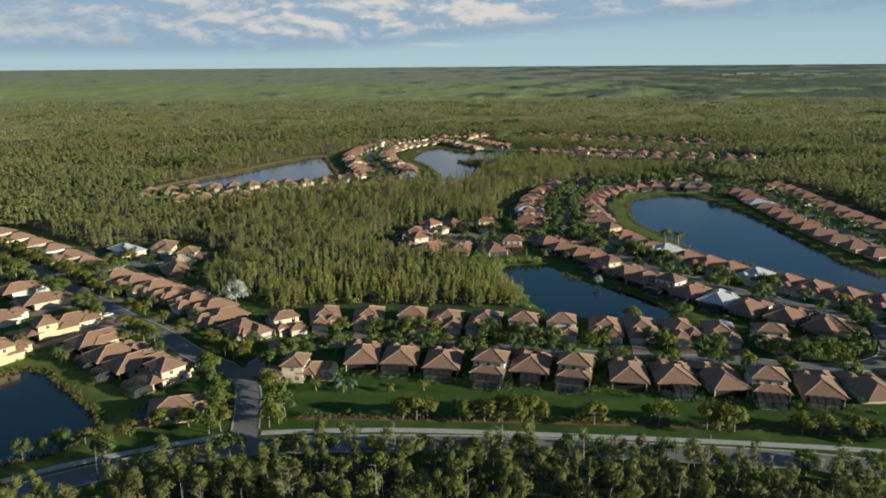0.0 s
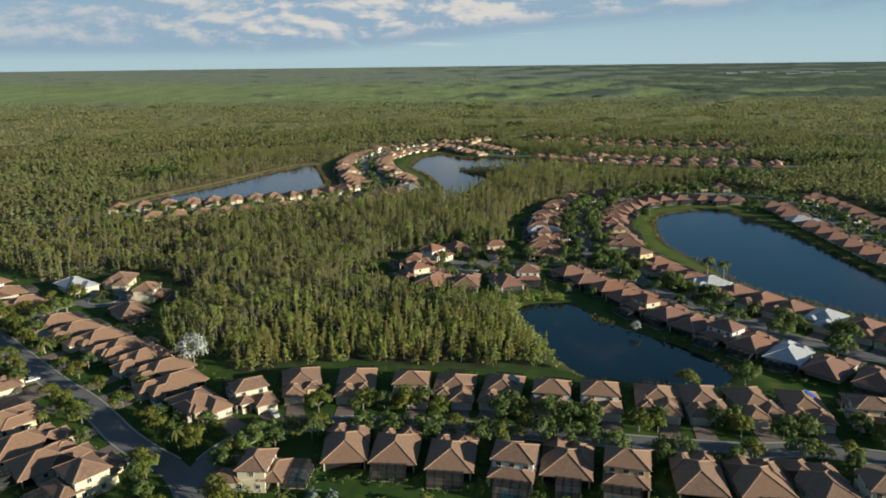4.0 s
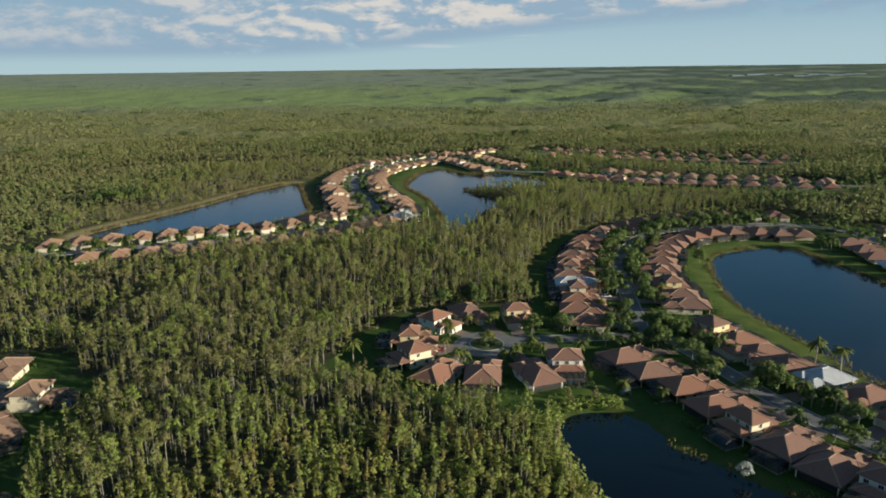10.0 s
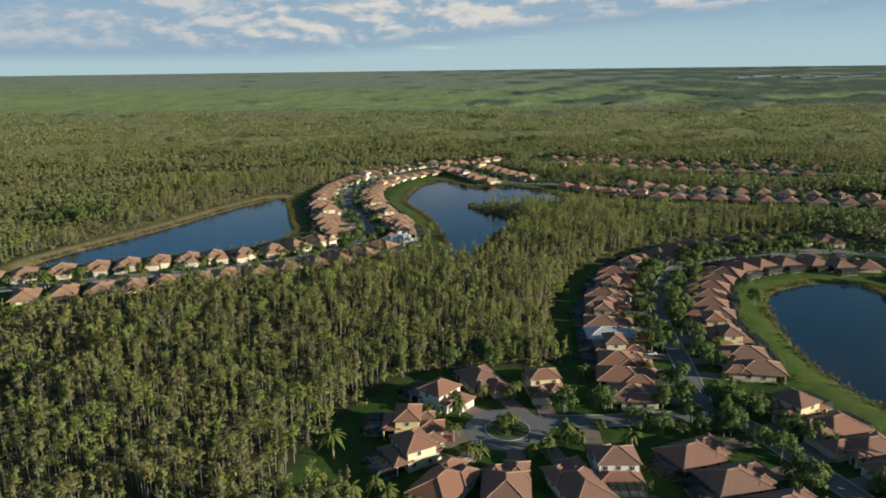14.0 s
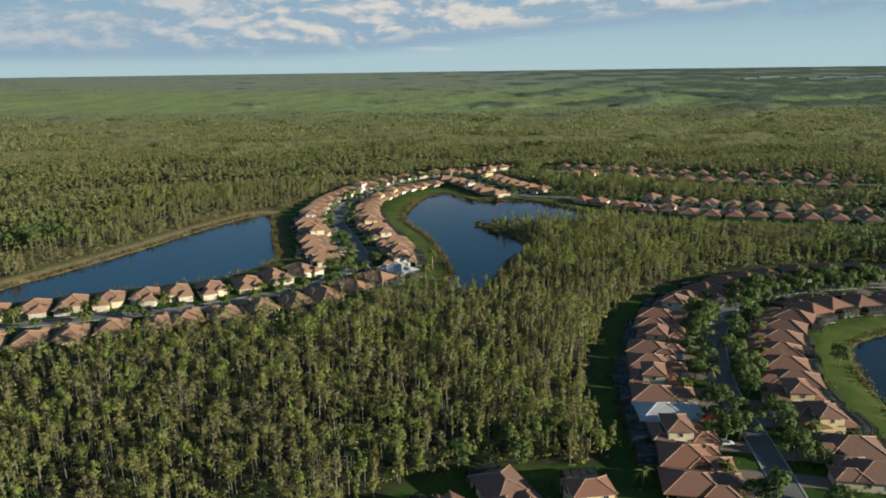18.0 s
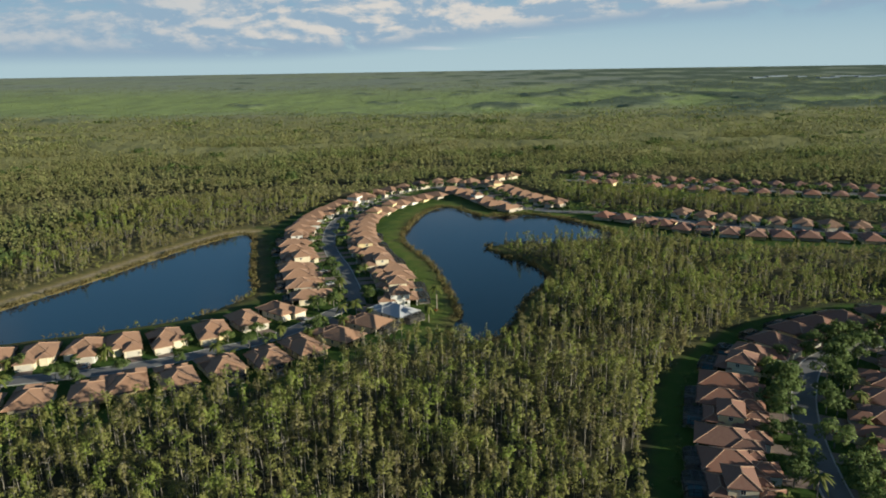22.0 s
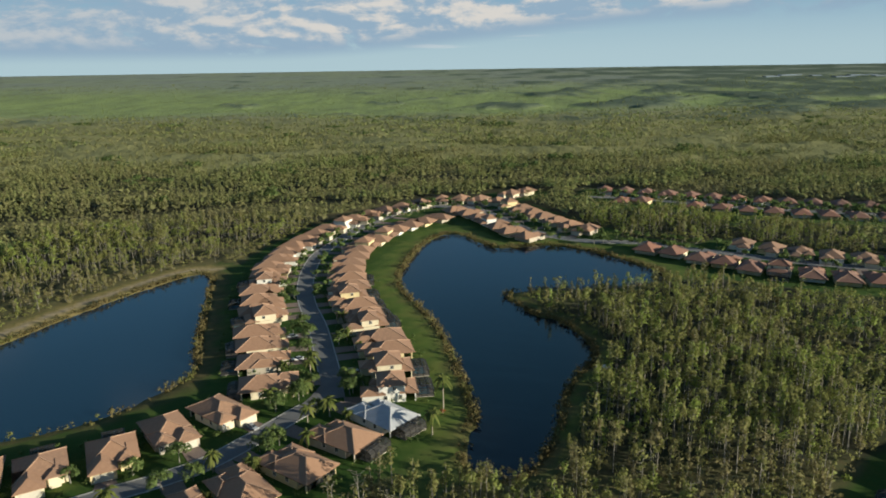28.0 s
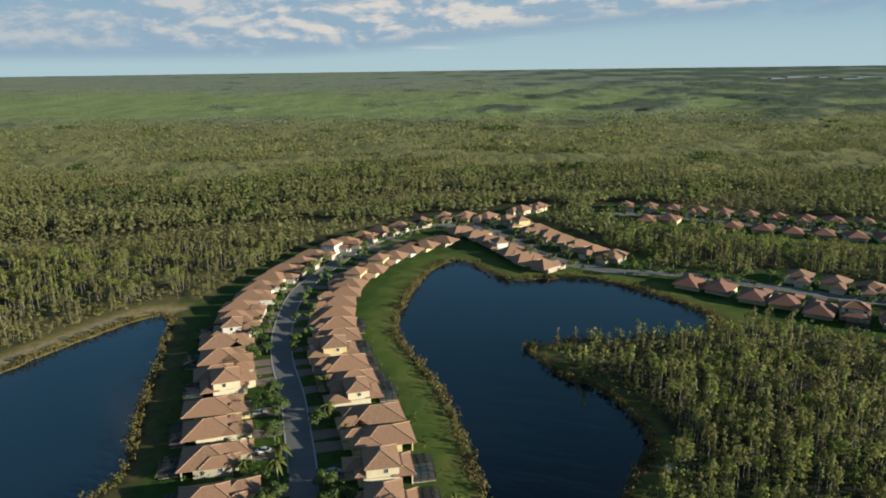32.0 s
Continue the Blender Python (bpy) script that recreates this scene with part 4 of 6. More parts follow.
PROTO = {}
ROOFS = {"tan": (ROOF_TAN, CAP_TAN, "tan-brown tiled"), "red": (ROOF_RED, CAP_TAN, "terracotta-red tiled"), "orange": (ROOF_ORANGE, CAP_TAN, "orange-brown tiled"), "white": (ROOF_WHITE, CAP_WHITE, "white")}
DRIVES = []
rng = random.Random(7)
WALL_NAMES = ["cream", "cream", "beige", "off-white", "pale yellow"]
HOUSE_AT = []
for row_name, (street, tone, spots) in ROWS.items():
    for j, (x, y, kind) in enumerate(spots):
        d, q = near_line((x, y), LINES[street])
        if street == "pond_street" and row_name == "circle":
            q = np.array((20.0, 411.0)) if x < 25 and y < 435 else q
        if row_name == "pondside" and j == 0:
            q = np.array((95.5, 401.0))
        if row_name == "close_end":
            q = np.array((-152.0, 368.0))
        turn = math.atan2(q[1] - y, q[0] - x) + math.pi / 2
        # neighbours in a row stand square to one another
        detail = 2 if (y < 450 and abs(x) < 130) or (y < 700 and abs(x) < 95) else 1 if y < 790 and abs(x) < 215 else 0
        style = rng.choice(["two_a", "two_b"]) if kind == 2 else rng.choice(["a", "b", "a", "c"])
        m = 1 if (j // 2) % 2 else -1
        shade = "white" if kind == 3 else tone
        if kind == 3:
            style = "a"
        wall = rng.choice(WALL_NAMES) if kind != 2 else rng.choice(["cream", "pale yellow", "off-white"])
        key = (style, wall, shade, m, detail)
        place = Matrix.Translation((x, y, 0.12)) @ Matrix.Rotation(turn, 4, "Z")
        if key not in PROTO:
            ob = build_house(style, wall, *ROOFS[shade][:2], m, detail)
            ob.matrix_world = place
            storeys = "two-storey" if kind == 2 else "one-storey"
            tagged(ob, f"{storeys} {wall} stucco house with a {ROOFS[shade][2]} hip roof", "house", "houses of the estate")
            PROTO[key] = ob
        else:
            ob = copy_thing(PROTO[key], place)
        HOUSE_AT.append((x, y, turn, row_name, j))
        # driveway from the garage to the kerb
        fw = Vector((math.sin(turn), -math.cos(turn)))
        sd_ = Vector((math.cos(turn), math.sin(turn)))
        dist = (Vector((float(q[0]), float(q[1]))) - Vector((x, y))).length
        c = Vector((x, y)) + sd_ * (-2.7 * m)
        DRIVES.append((c + fw * 9.7, c + fw * max(dist - 3.3, 11.5), sd_))
for k, (a, b, s) in enumerate(DRIVES):
    w = 2.5
    v = [(*(a - s * w), 0.1), (*(a + s * w), 0.1), (*(b + s * (w + 0.6)), 0.08), (*(b - s * (w + 0.6)), 0.08)]
    v += [(p[0], p[1], -0.2) for p in v]
    f = [(3, 2, 1, 0), (0, 1, 5, 4), (1, 2, 6, 5), (2, 3, 7, 6), (3, 0, 4, 7)]
    tagged(new("driveway", mesh_of("driveway", v, f, PAVER)), "brown block-paved driveway in front of a garage", "driveway", kind="structure")


# ---- trees ----
def unit(n, r):
    v = r.normal(size=(n, 3))
    return v / np.linalg.norm(v, axis=1, keepdims=True)


def leaves(blobs, n, size, r, flat=1.0, skew=0.7, lift=0.25):
    """n small leaf sprays on the skins of several blobs (x, y, z, radius, height)."""
    b = np.array(blobs, float)
    w = b[:, 3] ** 2
    pick = r.choice(len(b), n, p=w / w.sum())
    d = unit(n, r)
    d[:, 2] = np.abs(d[:, 2]) * 1.1 - 0.35
    d /= np.linalg.norm(d, axis=1, keepdims=True)
    rad = r.uniform(0.55, 1.08, n)[:, None]
    c = b[pick, :3] + d * rad * np.stack([b[pick, 3], b[pick, 3], b[pick, 4]], 1)
    nrm = d + skew * unit(n, r) + np.array([0, 0, 0.25 * flat])
    nrm /= np.linalg.norm(nrm, axis=1, keepdims=True)
    t = np.cross(nrm, unit(n, r))
    t /= np.linalg.norm(t, axis=1, keepdims=True) + 1e-9
    s = np.cross(nrm, t)
    a = size * r.uniform(0.6, 1.25, n)[:, None]
    k = r.uniform(0.6, 1.0, n)[:, None]
    v = np.stack([c - t * a, c + t * a * 0.5 - s * a * k + nrm * a * 0.15, c + t * a * 0.5 + s * a * k - nrm * a * 0.1], 1).reshape(-1, 3)
    soft = d + 0.2 * unit(n, r) + np.array([0, 0, lift])
    soft /= np.linalg.norm(soft, axis=1, keepdims=True)
    return v, np.arange(n * 3).reshape(-1, 3), np.repeat(soft, 3, 0)


def tube(p, q, r0, r1, sides=4):
    p, q = np.array(p, float), np.array(q, float)
    d = q - p
    d /= np.linalg.norm(d)
    a = np.cross(d, (0.3, 0.9, 0.1) if abs(d[2]) > 0.5 else (0, 0, 1))
    a /= np.linalg.norm(a)
    b = np.cross(d, a)
    ang = np.arange(sides) * 2 * np.pi / sides
    ring = np.cos(ang)[:, None] * a + np.sin(ang)[:, None] * b
    v = np.concatenate([p + ring * r0, q + ring * r1])
    f = np.array([[i, (i + 1) % sides, (i + 1) % sides + sides, i + sides] for i in range(sides)])
    return v, f, np.concatenate([ring, ring])


def joined(parts, tris=False):
    """Parts of (verts, quads, normals, material, tint) as one set of arrays."""
    v, f, w, t, nn, n = [], [], [], [], [], 0
    tris = tris or len({p[1].shape[1] for p in parts}) > 1
    for pv, pf, pn, pm, pt in parts:
        if tris and pf.shape[1] == 4:
            pf = np.concatenate([pf[:, [0, 1, 2]], pf[:, [0, 2, 3]]])
        v.append(pv)
        nn.append(pn)
        f.append(pf + n)
        w.append(np.full(len(pf), pm))
        t.append(np.full(len(pv), pt))
        n += len(pv)
    return np.concatenate(v), np.concatenate(f), np.concatenate(w), np.concatenate(t), np.concatenate(nn)


def cypress(r, n_leaf, size, limbs, bare=0.0, stem=4, topped=False, cone=False):
    """A slim wetland tree, about 11 m tall: a column of soft tufts on a pale stem."""
    h = r.uniform(8.5, 13.5)
    lean = r.normal(0, 0.35, 2)
    top = np.array([lean[0], lean[1], h])
    parts = []
    if stem:
        parts = [(*tube((0, 0, -0.3), top * 0.55, 0.14, 0.10, stem), 1, 0.5), (*tube(top * 0.55, top, 0.10, 0.03, 3), 1, 0.5)]
    low = r.uniform(0.34, 0.60)
    full = r.uniform(0.70, 1.25)
    peak = r.uniform(0.66, 0.86)
    if topped:
        low, full, peak = r.uniform(0.58, 0.72), r.uniform(0.95, 1.5), r.uniform(0.82, 0.92)
    if cone:
        low, full = r.uniform(0.12, 0.30), r.uniform(1.0, 1.5)
    blobs = []
    k = r.randint(6, 9) + 2 * cone
    for i in range(k):
        u = low + (0.98 - low) * (i + r.uniform(0, 0.9)) / k
        wide = full * (0.55 + 0.85 * max(0.0, 1 - abs(u - peak) / 0.38)) * r.uniform(0.75, 1.2)
        if cone:
            wide = full * (1.15 - 0.72 * u) * r.uniform(0.8, 1.2)
        a = r.uniform(0, 6.28)
        off = wide * r.uniform(0.2, 0.75)
        c = top * u + np.array([math.cos(a) * off, math.sin(a) * off, 0])
        blobs.append((*c, max(0.5, wide * 0.82), r.uniform(0.6, 1.05)))
        if i < limbs:
            parts.append((*tube(top * (u - 0.06), c, 0.06, 0.02, 3), 1, 0.5))
    if n_leaf:
        far_off = size > 0.69
        parts.append((*leaves(blobs, n_leaf - 5 * far_off, size, r, 1.0, 0.6, 0.8 if far_off else 0.5 if size < 0.6 else 1.0), 0, 0.0))
        if far_off:
            parts.append((*leaves([(0, 0, 4.4, 2.4, 1.0)], 5, 2.0, r, 4.0, 0.3, 2.0), 0, 0.0))
    if bare:
        for i in range(11):
            u = r.uniform(0.45, 0.98)
            a = r.uniform(0, 6.28)
            ln = r.uniform(1.0, 2.4)
            parts.append((*tube(top * u, top * u + np.array([math.cos(a) * ln, math.sin(a) * ln, r.uniform(0.2, 1.2)]), 0.06, 0.015, 3), 1, 0.5))
    return joined(parts, True)


def bush(r, n, size, h, w):
    """Low growth: a few leafy mounds."""
    blobs = [(r.uniform(-w, w), r.uniform(-w, w), h * r.uniform(0.3, 0.7), w * 0.8, h * 0.4) for _ in range(3)]
    return joined([(*leaves(blobs, n, size, r), 0, 0.0)])


def plant(name, protos, xy, tint, label, mats, r, lo=0.75, hi=1.15, z=0.0, grow=None):
    """Many trees as one mesh: each a turned and scaled copy of one of the shapes."""
    pick = r.randint(0, len(protos), len(xy))
    V, F, Wh, T, N, n = [], [], [], [], [], 0
    for k, (pv, pf, pw, pt, pn) in enumerate(protos):
        m = np.where(pick == k)[0]
        if not len(m):
            continue
        a, s = r.uniform(0, 6.28, len(m)), r.uniform(lo, hi, len(m))
        wide = s * r.uniform(0.85, 1.2, len(m))
        if grow is not None:
            s, wide = s * grow[m], wide * (0.4 + 0.6 * grow[m])
        ca, sa = np.cos(a), np.sin(a)
        x = (pv[:, 0] * ca[:, None] - pv[:, 1] * sa[:, None]) * wide[:, None] + xy[m, 0][:, None]
        y = (pv[:, 0] * sa[:, None] + pv[:, 1] * ca[:, None]) * wide[:, None] + xy[m, 1][:, None]
        zz = pv[:, 2] * s[:, None] + (z if np.isscalar(z) else z[m][:, None])
        V.append(np.stack([x, y, zz], -1).reshape(-1, 3))
        N.append(np.stack([pn[:, 0] * ca[:, None] - pn[:, 1] * sa[:, None], pn[:, 0] * sa[:, None] + pn[:, 1] * ca[:, None], np.tile(pn[:, 2], (len(m), 1))], -1).reshape(-1, 3))
        F.append((pf[None] + (np.arange(len(m)) * len(pv))[:, None, None] + n).reshape(-1, pf.shape[1]))
        Wh.append(np.tile(pw, len(m)))
        T.append(np.repeat(tint[m], len(pv)))
        n += len(m) * len(pv)
    me = quads_mesh(name, np.concatenate(V), np.concatenate(F), mats, np.concatenate(Wh), np.concatenate(T), True, np.concatenate(N))
    return tagged(new(name, me), label, "woods", kind="stuff")


def jittered(x0, x1, y0, y1, step, r):
    x, y = np.meshgrid(np.arange(x0, x1, step), np.arange(y0, y1, step))
    x = x.ravel() + r.uniform(-0.5, 0.5, x.size) * step
    y = y.ravel() + r.uniform(-0.5, 0.5, y.size) * step
    return x, y


def in_view(x, y, pad=18):
    return (np.abs(x - 0.02 * y) < 0.66 * y + pad) & (y > 108)


def reach(x, y):
    """About how near the flight path passes, with what lies below it left out."""
    return np.maximum.reduce([np.full(x.shape, 150.0), y - 512, np.abs(x) / 0.60])


tr = np.random.RandomState(11)
NEAR = [cypress(tr, 140, 0.31, 1) for _ in range(10)] + [cypress(tr, 140, 0.31, 2, 0.0, 4, True) for _ in range(9)] + [cypress(tr, 90, 0.32, 2, 1.0) for _ in range(3)] + [cypress(tr, 0, 0.5, 0, 1.0)]
TALL = [cypress(tr, 420, 0.24, 3, 0.0, 5, True) for _ in range(10)] + [cypress(tr, 340, 0.24, 2, 0.0, 5) for _ in range(4)] + [cypress(tr, 60, 0.22, 0, 1.0), cypress(tr, 0, 0.5, 0, 1.0)]
MID = [cypress(tr, 72, 0.43, 0, 0.0, 3) for _ in range(10)] + [cypress(tr, 72, 0.43, 0, 0.0, 3, True) for _ in range(7)] + [cypress(tr, 28, 0.45, 0, 1.0, 3)]
CONES = [cypress(tr, 210, 0.32, 1, 0.0, 4, False, True) for _ in range(12)]
MID_CONES = [cypress(tr, 64, 0.54, 0, 0.0, 3, False, True) for _ in range(10)]
LOW = [cypress(tr, 22, r_, 0, 0.0, 0) for r_ in (0.70, 0.72, 0.74, 0.76) * 5]


def meadow(x, y):
    """1 where the far plain is open and bright green, 0 where tall woods stand."""
    e = y + 130 * waves(x * 0.5, y * 0, 500, 51) + 45 * waves(x, y, 120, 53)
    m = smoothstep(e, 1850, 2200) * (1 - 0.8 * smoothstep(e, 2600, 3500))
    return m * (1 - 0.85 * shaded_stands(x, y))


def shaded_stands(x, y):
    """Dark clumps of tall trees on the far plain; lean paints cloud shade in towards the east."""
    lean = 0.0008 * np.clip(x, -350, 1300)
    return smoothstep(waves(x * 0.55, y * 0.6, 190, 54) + 0.3 * waves(x, y, 60, 58) + lean, 0.38, 1.05)


def band(x, y):
    """Uneven height of the woods: long low and tall belts."""
    return np.clip(1.0 + 0.34 * waves(x * 0.4, y, 110, 56) + 0.12 * waves(x, y, 30, 57), 0.5, 1.5)


def hammock(x, y):
    """1 in the dark clumps of broad-leaved trees among the cypress."""
    return smoothstep(waves(x * 0.7, y, 95, 63) + 0.3 * waves(x, y, 30, 64), 0.80, 1.0) * smoothstep(y, 560, 680) * (1 - glade(x, y))


def before_rows(x, y):
    """1 in the strip of low growth south of the far rows of houses."""
    out = np.zeros(x.shape, bool)
    for cx, cy in CENTRES[(CENTRES[:, 1] > 700) & (CENTRES[:, 0] > 95)]:
        out |= (np.abs(x - cx) < 12) & (cy - y > 0) & (cy - y < 46)
    return out


def wood_tint(x, y, r):
    t = 0.53 + 0.08 * smoothstep(y, 480, 680) * smoothstep(x, -120, 0) + 0.12 * smoothstep(y, 1250, 1700) + 0.4 * meadow(x, y)
    t = t + 0.20 * waves(x * 0.5, y, 200, 20) * smoothstep(y, 500, 900) + 0.20 * waves(x, y, 80, 21) + 0.16 * waves(x, y, 22, 22) + r.normal(0, 0.26, x.shape) * (1 - 0.65 * smoothstep(y, 700, 1100))
    t = t - 0.30 * glade(x, y) * (1 - smoothstep(y, 1300, 1800))
    # the young stand beside the pond is the freshest green
    t += 0.75 * np.exp(-(((x + 22) / 66) ** 2 + ((y - 308) / 36) ** 2))
    return np.clip(t, 0, 1)


x, y = jittered(-330, 380, 108, 950, 3.25, tr)
m = in_view(x, y) & (reach(x, y) < 420)
x, y = x[m], y[m]
m = clear_dist(x, y) + 1.6 * waves(x, y, 11, 36) > 1.2
x, y = x[m], y[m]
d = reach(x, y)
thin = (waves(x, y, 26, 31) + 0.4 * waves(x, y, 9, 32) > np.where(d < 215, -0.62, -0.18)) & ((y > 166) | (x > -75) | (tr.uniform(size=x.shape) < 0.55))
thin &= tr.uniform(size=x.shape) > 0.5 * glade(x, y)
near, mid = (d < 215) & thin & (tr.uniform(size=x.shape) < 0.93), (d >= 215) & thin & (tr.uniform(size=x.shape) < 0.9)
tall = near & (y < 168)
near &= ~tall
# trees with low, full crowns: the young stand beside the pond and the edges of the woods
youth = np.exp(-(((x + 22) / 66) ** 2 + ((y - 308) / 36) ** 2)) + 0.12 * waves(x, y, 20, 66) > 0.40
brim = (clear_dist(x, y) < 4.5) | youth & (tr.uniform(size=x.shape) < 0.93) | (y > 470) & (x > -20) & (tr.uniform(size=x.shape) < 0.4)
plant("cypress_woods", TALL, np.stack([x[tall], y[tall]], 1), np.clip(0.35 + 0.6 * wood_tint(x[tall], y[tall], tr), 0, 1), "tall slim cypress trees along the main road", [ROADSIDE, CYPRESS_BARK], tr, 0.7, 1.25)
full = near & brim & youth
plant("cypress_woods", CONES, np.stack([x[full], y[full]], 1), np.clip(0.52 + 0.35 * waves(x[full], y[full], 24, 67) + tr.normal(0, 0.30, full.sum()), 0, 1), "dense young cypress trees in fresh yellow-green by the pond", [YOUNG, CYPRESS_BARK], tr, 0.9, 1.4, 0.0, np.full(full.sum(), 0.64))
full = near & brim & ~youth
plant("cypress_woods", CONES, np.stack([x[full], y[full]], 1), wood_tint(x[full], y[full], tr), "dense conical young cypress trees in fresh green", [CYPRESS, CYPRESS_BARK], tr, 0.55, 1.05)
near &= ~brim
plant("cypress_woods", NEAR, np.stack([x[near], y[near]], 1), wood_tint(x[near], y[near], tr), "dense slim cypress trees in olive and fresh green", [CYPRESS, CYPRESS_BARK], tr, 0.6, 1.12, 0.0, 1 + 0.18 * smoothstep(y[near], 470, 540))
strip = before_rows(x, y)
mid &= ~(strip & (tr.uniform(size=x.shape) < 0.45))
full = mid & brim
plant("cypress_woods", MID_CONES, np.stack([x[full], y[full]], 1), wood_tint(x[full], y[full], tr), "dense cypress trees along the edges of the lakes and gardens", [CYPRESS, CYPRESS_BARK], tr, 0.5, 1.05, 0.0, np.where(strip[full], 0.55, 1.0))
mid &= ~brim
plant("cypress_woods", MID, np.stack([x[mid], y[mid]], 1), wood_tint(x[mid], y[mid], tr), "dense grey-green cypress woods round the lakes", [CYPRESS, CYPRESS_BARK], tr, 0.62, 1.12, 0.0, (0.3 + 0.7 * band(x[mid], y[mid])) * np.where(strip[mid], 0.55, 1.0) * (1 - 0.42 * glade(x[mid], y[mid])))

under = tr.uniform(size=x.shape) < np.where(clear_dist(x, y) < 6, 1.0, np.where(d < 260, 0.5, 0.42))
ux, uy = x[under] + tr.uniform(-2, 2, under.sum()), y[under] + tr.uniform(-2, 2, under.sum())
rim = smooth(LAKES["pond"], 1.5, True)
rim = np.concatenate([offsets(rim, s * o) for s in (1, -1) for o in (1.2, 3.0, 4.8, 6.6)]) + tr.uniform(-0.8, 0.8, (len(rim) * 8, 2))
rim = rim[(shore_dist(rim[:, 0], rim[:, 1]) > 0.7) & (rim[:, 0] < SHORES["pond"][:, 0].mean() - 6) & (rim[:, 1] > 296)]
ux, uy = np.concatenate([ux, rim[:, 0]]), np.concatenate([uy, rim[:, 1]])
UNDER = [bush(tr, 21, 0.47, h, w) for h, w in ((1.6, 1.2), (2.2, 1.4), (3.0, 1.5), (4.0, 1.3))]
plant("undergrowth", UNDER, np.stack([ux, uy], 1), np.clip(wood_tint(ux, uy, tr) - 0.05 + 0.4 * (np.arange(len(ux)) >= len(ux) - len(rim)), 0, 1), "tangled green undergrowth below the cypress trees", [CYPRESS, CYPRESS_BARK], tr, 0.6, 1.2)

x, y = jittered(-760, 800, 150, 1420, 5.1, tr)
d = reach(x, y)
m = in_view(x, y, 30) & (d >= 420) & (d < 910) & (waves(x, y, 40, 33) > -0.8)
x, y = x[m], y[m]
m = clear_dist(x, y) > 1
x, y = x[m], y[m]
plant("distant_woods", LOW, np.stack([x, y], 1), wood_tint(x, y, tr), "wide grey-green wetland woods", [DISTANT, CYPRESS_BARK], tr, 0.6, 1.1, 0.0, band(x, y) * np.where(before_rows(x, y), 0.5, 1.0) * (1 - 0.45 * glade(x, y)))

x, y = jittered(-900, 900, 560, 1900, 6.5, tr)
m = in_view(x, y, 10) & (hammock(x, y) > tr.uniform(0.2, 0.9, x.shape))
x, y = x[m], y[m]
m = clear_dist(x, y) > 8
x, y = x[m], y[m]
DOMES = [joined([(*leaves([(tr.uniform(-1.6, 1.6), tr.uniform(-1.6, 1.6), tr.uniform(6.0, 8.5), 2.6, 2.2) for _ in range(4)], 60, 0.75, tr, 1.0, 0.6, 0.6), 0, 0.0)]) for _ in range(8)]
plant("hardwood_clumps", DOMES, np.stack([x, y], 1), np.clip(0.35 + 0.3 * waves(x, y, 25, 65), 0, 1), "dark clumps of broad-leaved trees among the cypress", [OAK, BARK], tr, 0.85, 1.3)


def crown_tuft(r):
    blobs = [(r.uniform(-0.8, 0.8), r.uniform(-0.8, 0.8), r.uniform(5.5, 9), 1.7, 2.2) for _ in range(2)]
    return joined([(*leaves(blobs, 6, 1.45, r, 1.0, 0.5, 0.9), 0, 0.0)])


x, y = jittered(-2300, 2350, 900, 3500, 9.0, tr)
d = reach(x, y)
m = in_view(x, y, 60) & (d >= 880) & (d < 1100 + 2000 * tr.uniform(size=x.shape) ** 1.1) & (tr.uniform(size=x.shape) > 0.35 * meadow(x, y))
x, y = x[m], y[m]
TUFTS = [crown_tuft(tr) for _ in range(12)]
plant("distant_woods", TUFTS, np.stack([x, y], 1), wood_tint(x, y, tr), "wide green woods fading to the horizon", [DISTANT, CYPRESS_BARK], tr, 0.7, 1.2, far_rise(x, y), band(x, y) * (1 - 0.55 * meadow(x, y)))

# the woods go on round the estate, beyond the banks and gardens
x, y = jittered(-430, 460, -120, 1000, 10.5, tr)
m = ~in_view(x, y) & ((np.abs(x) > 70) | (y > -60))
x, y = x[m], y[m]
m = clear_dist(x, y) > 1
OUTER = [cypress(tr, 14, 2.1, 0, 0.0, 0) for _ in range(6)]
plant("outer_woods", OUTER, np.stack([x[m], y[m]], 1), wood_tint(x[m], y[m], tr), "open cypress woods round the estate", [DISTANT, CYPRESS_BARK], tr, 0.8, 1.3)

# the canopy beyond, as one rolling sheet
ang = np.linspace(radians(-46), radians(46), 310)
rad = 960 * (4950 / 960) ** np.linspace(0, 1, 190)
A, R = np.meshgrid(ang, rad)
cx, cy = (R * np.sin(A)).ravel(), (200 + R * np.cos(A)).ravel()
flat = np.clip((4300 - np.hypot(cx, cy - 200)) / 2600, 0.06, 1)
mw, st = meadow(cx, cy), shaded_stands(cx, cy) * smoothstep(cy, 1500, 2000)
cz = far_rise(cx, cy) - 2 + (8.0 * smoothstep(np.hypot(cx, cy - 200), 980, 1130) + 1.0 * smoothstep(cy, 1500, 1900)) * (1 - 0.45 * mw) + flat * ((1 - 0.7 * mw) * (3 * waves(cx * 0.5, cy, 150, 41) + 1.2 * waves(cx, cy, 45, 42) + np.random.RandomState(4).uniform(-1.3, 1.3, cx.shape)) + 4 * st)
ii = np.arange(cx.size).reshape(A.shape)
cq = np.stack([ii[:-1, :-1], ii[:-1, 1:], ii[1:, 1:], ii[1:, :-1]], -1).reshape(-1, 4)
_c = Mat("canopy", 0.95)
_c.b.inputs["Specular IOR Level"].default_value = 0.05
_cv = _c.node("Mapping")
_cv.inputs["Scale"].default_value = (1.0, 0.35, 1.0)
link(_c.t, _c.place(), _cv.inputs["Vector"])
_cv = _cv.outputs[0]
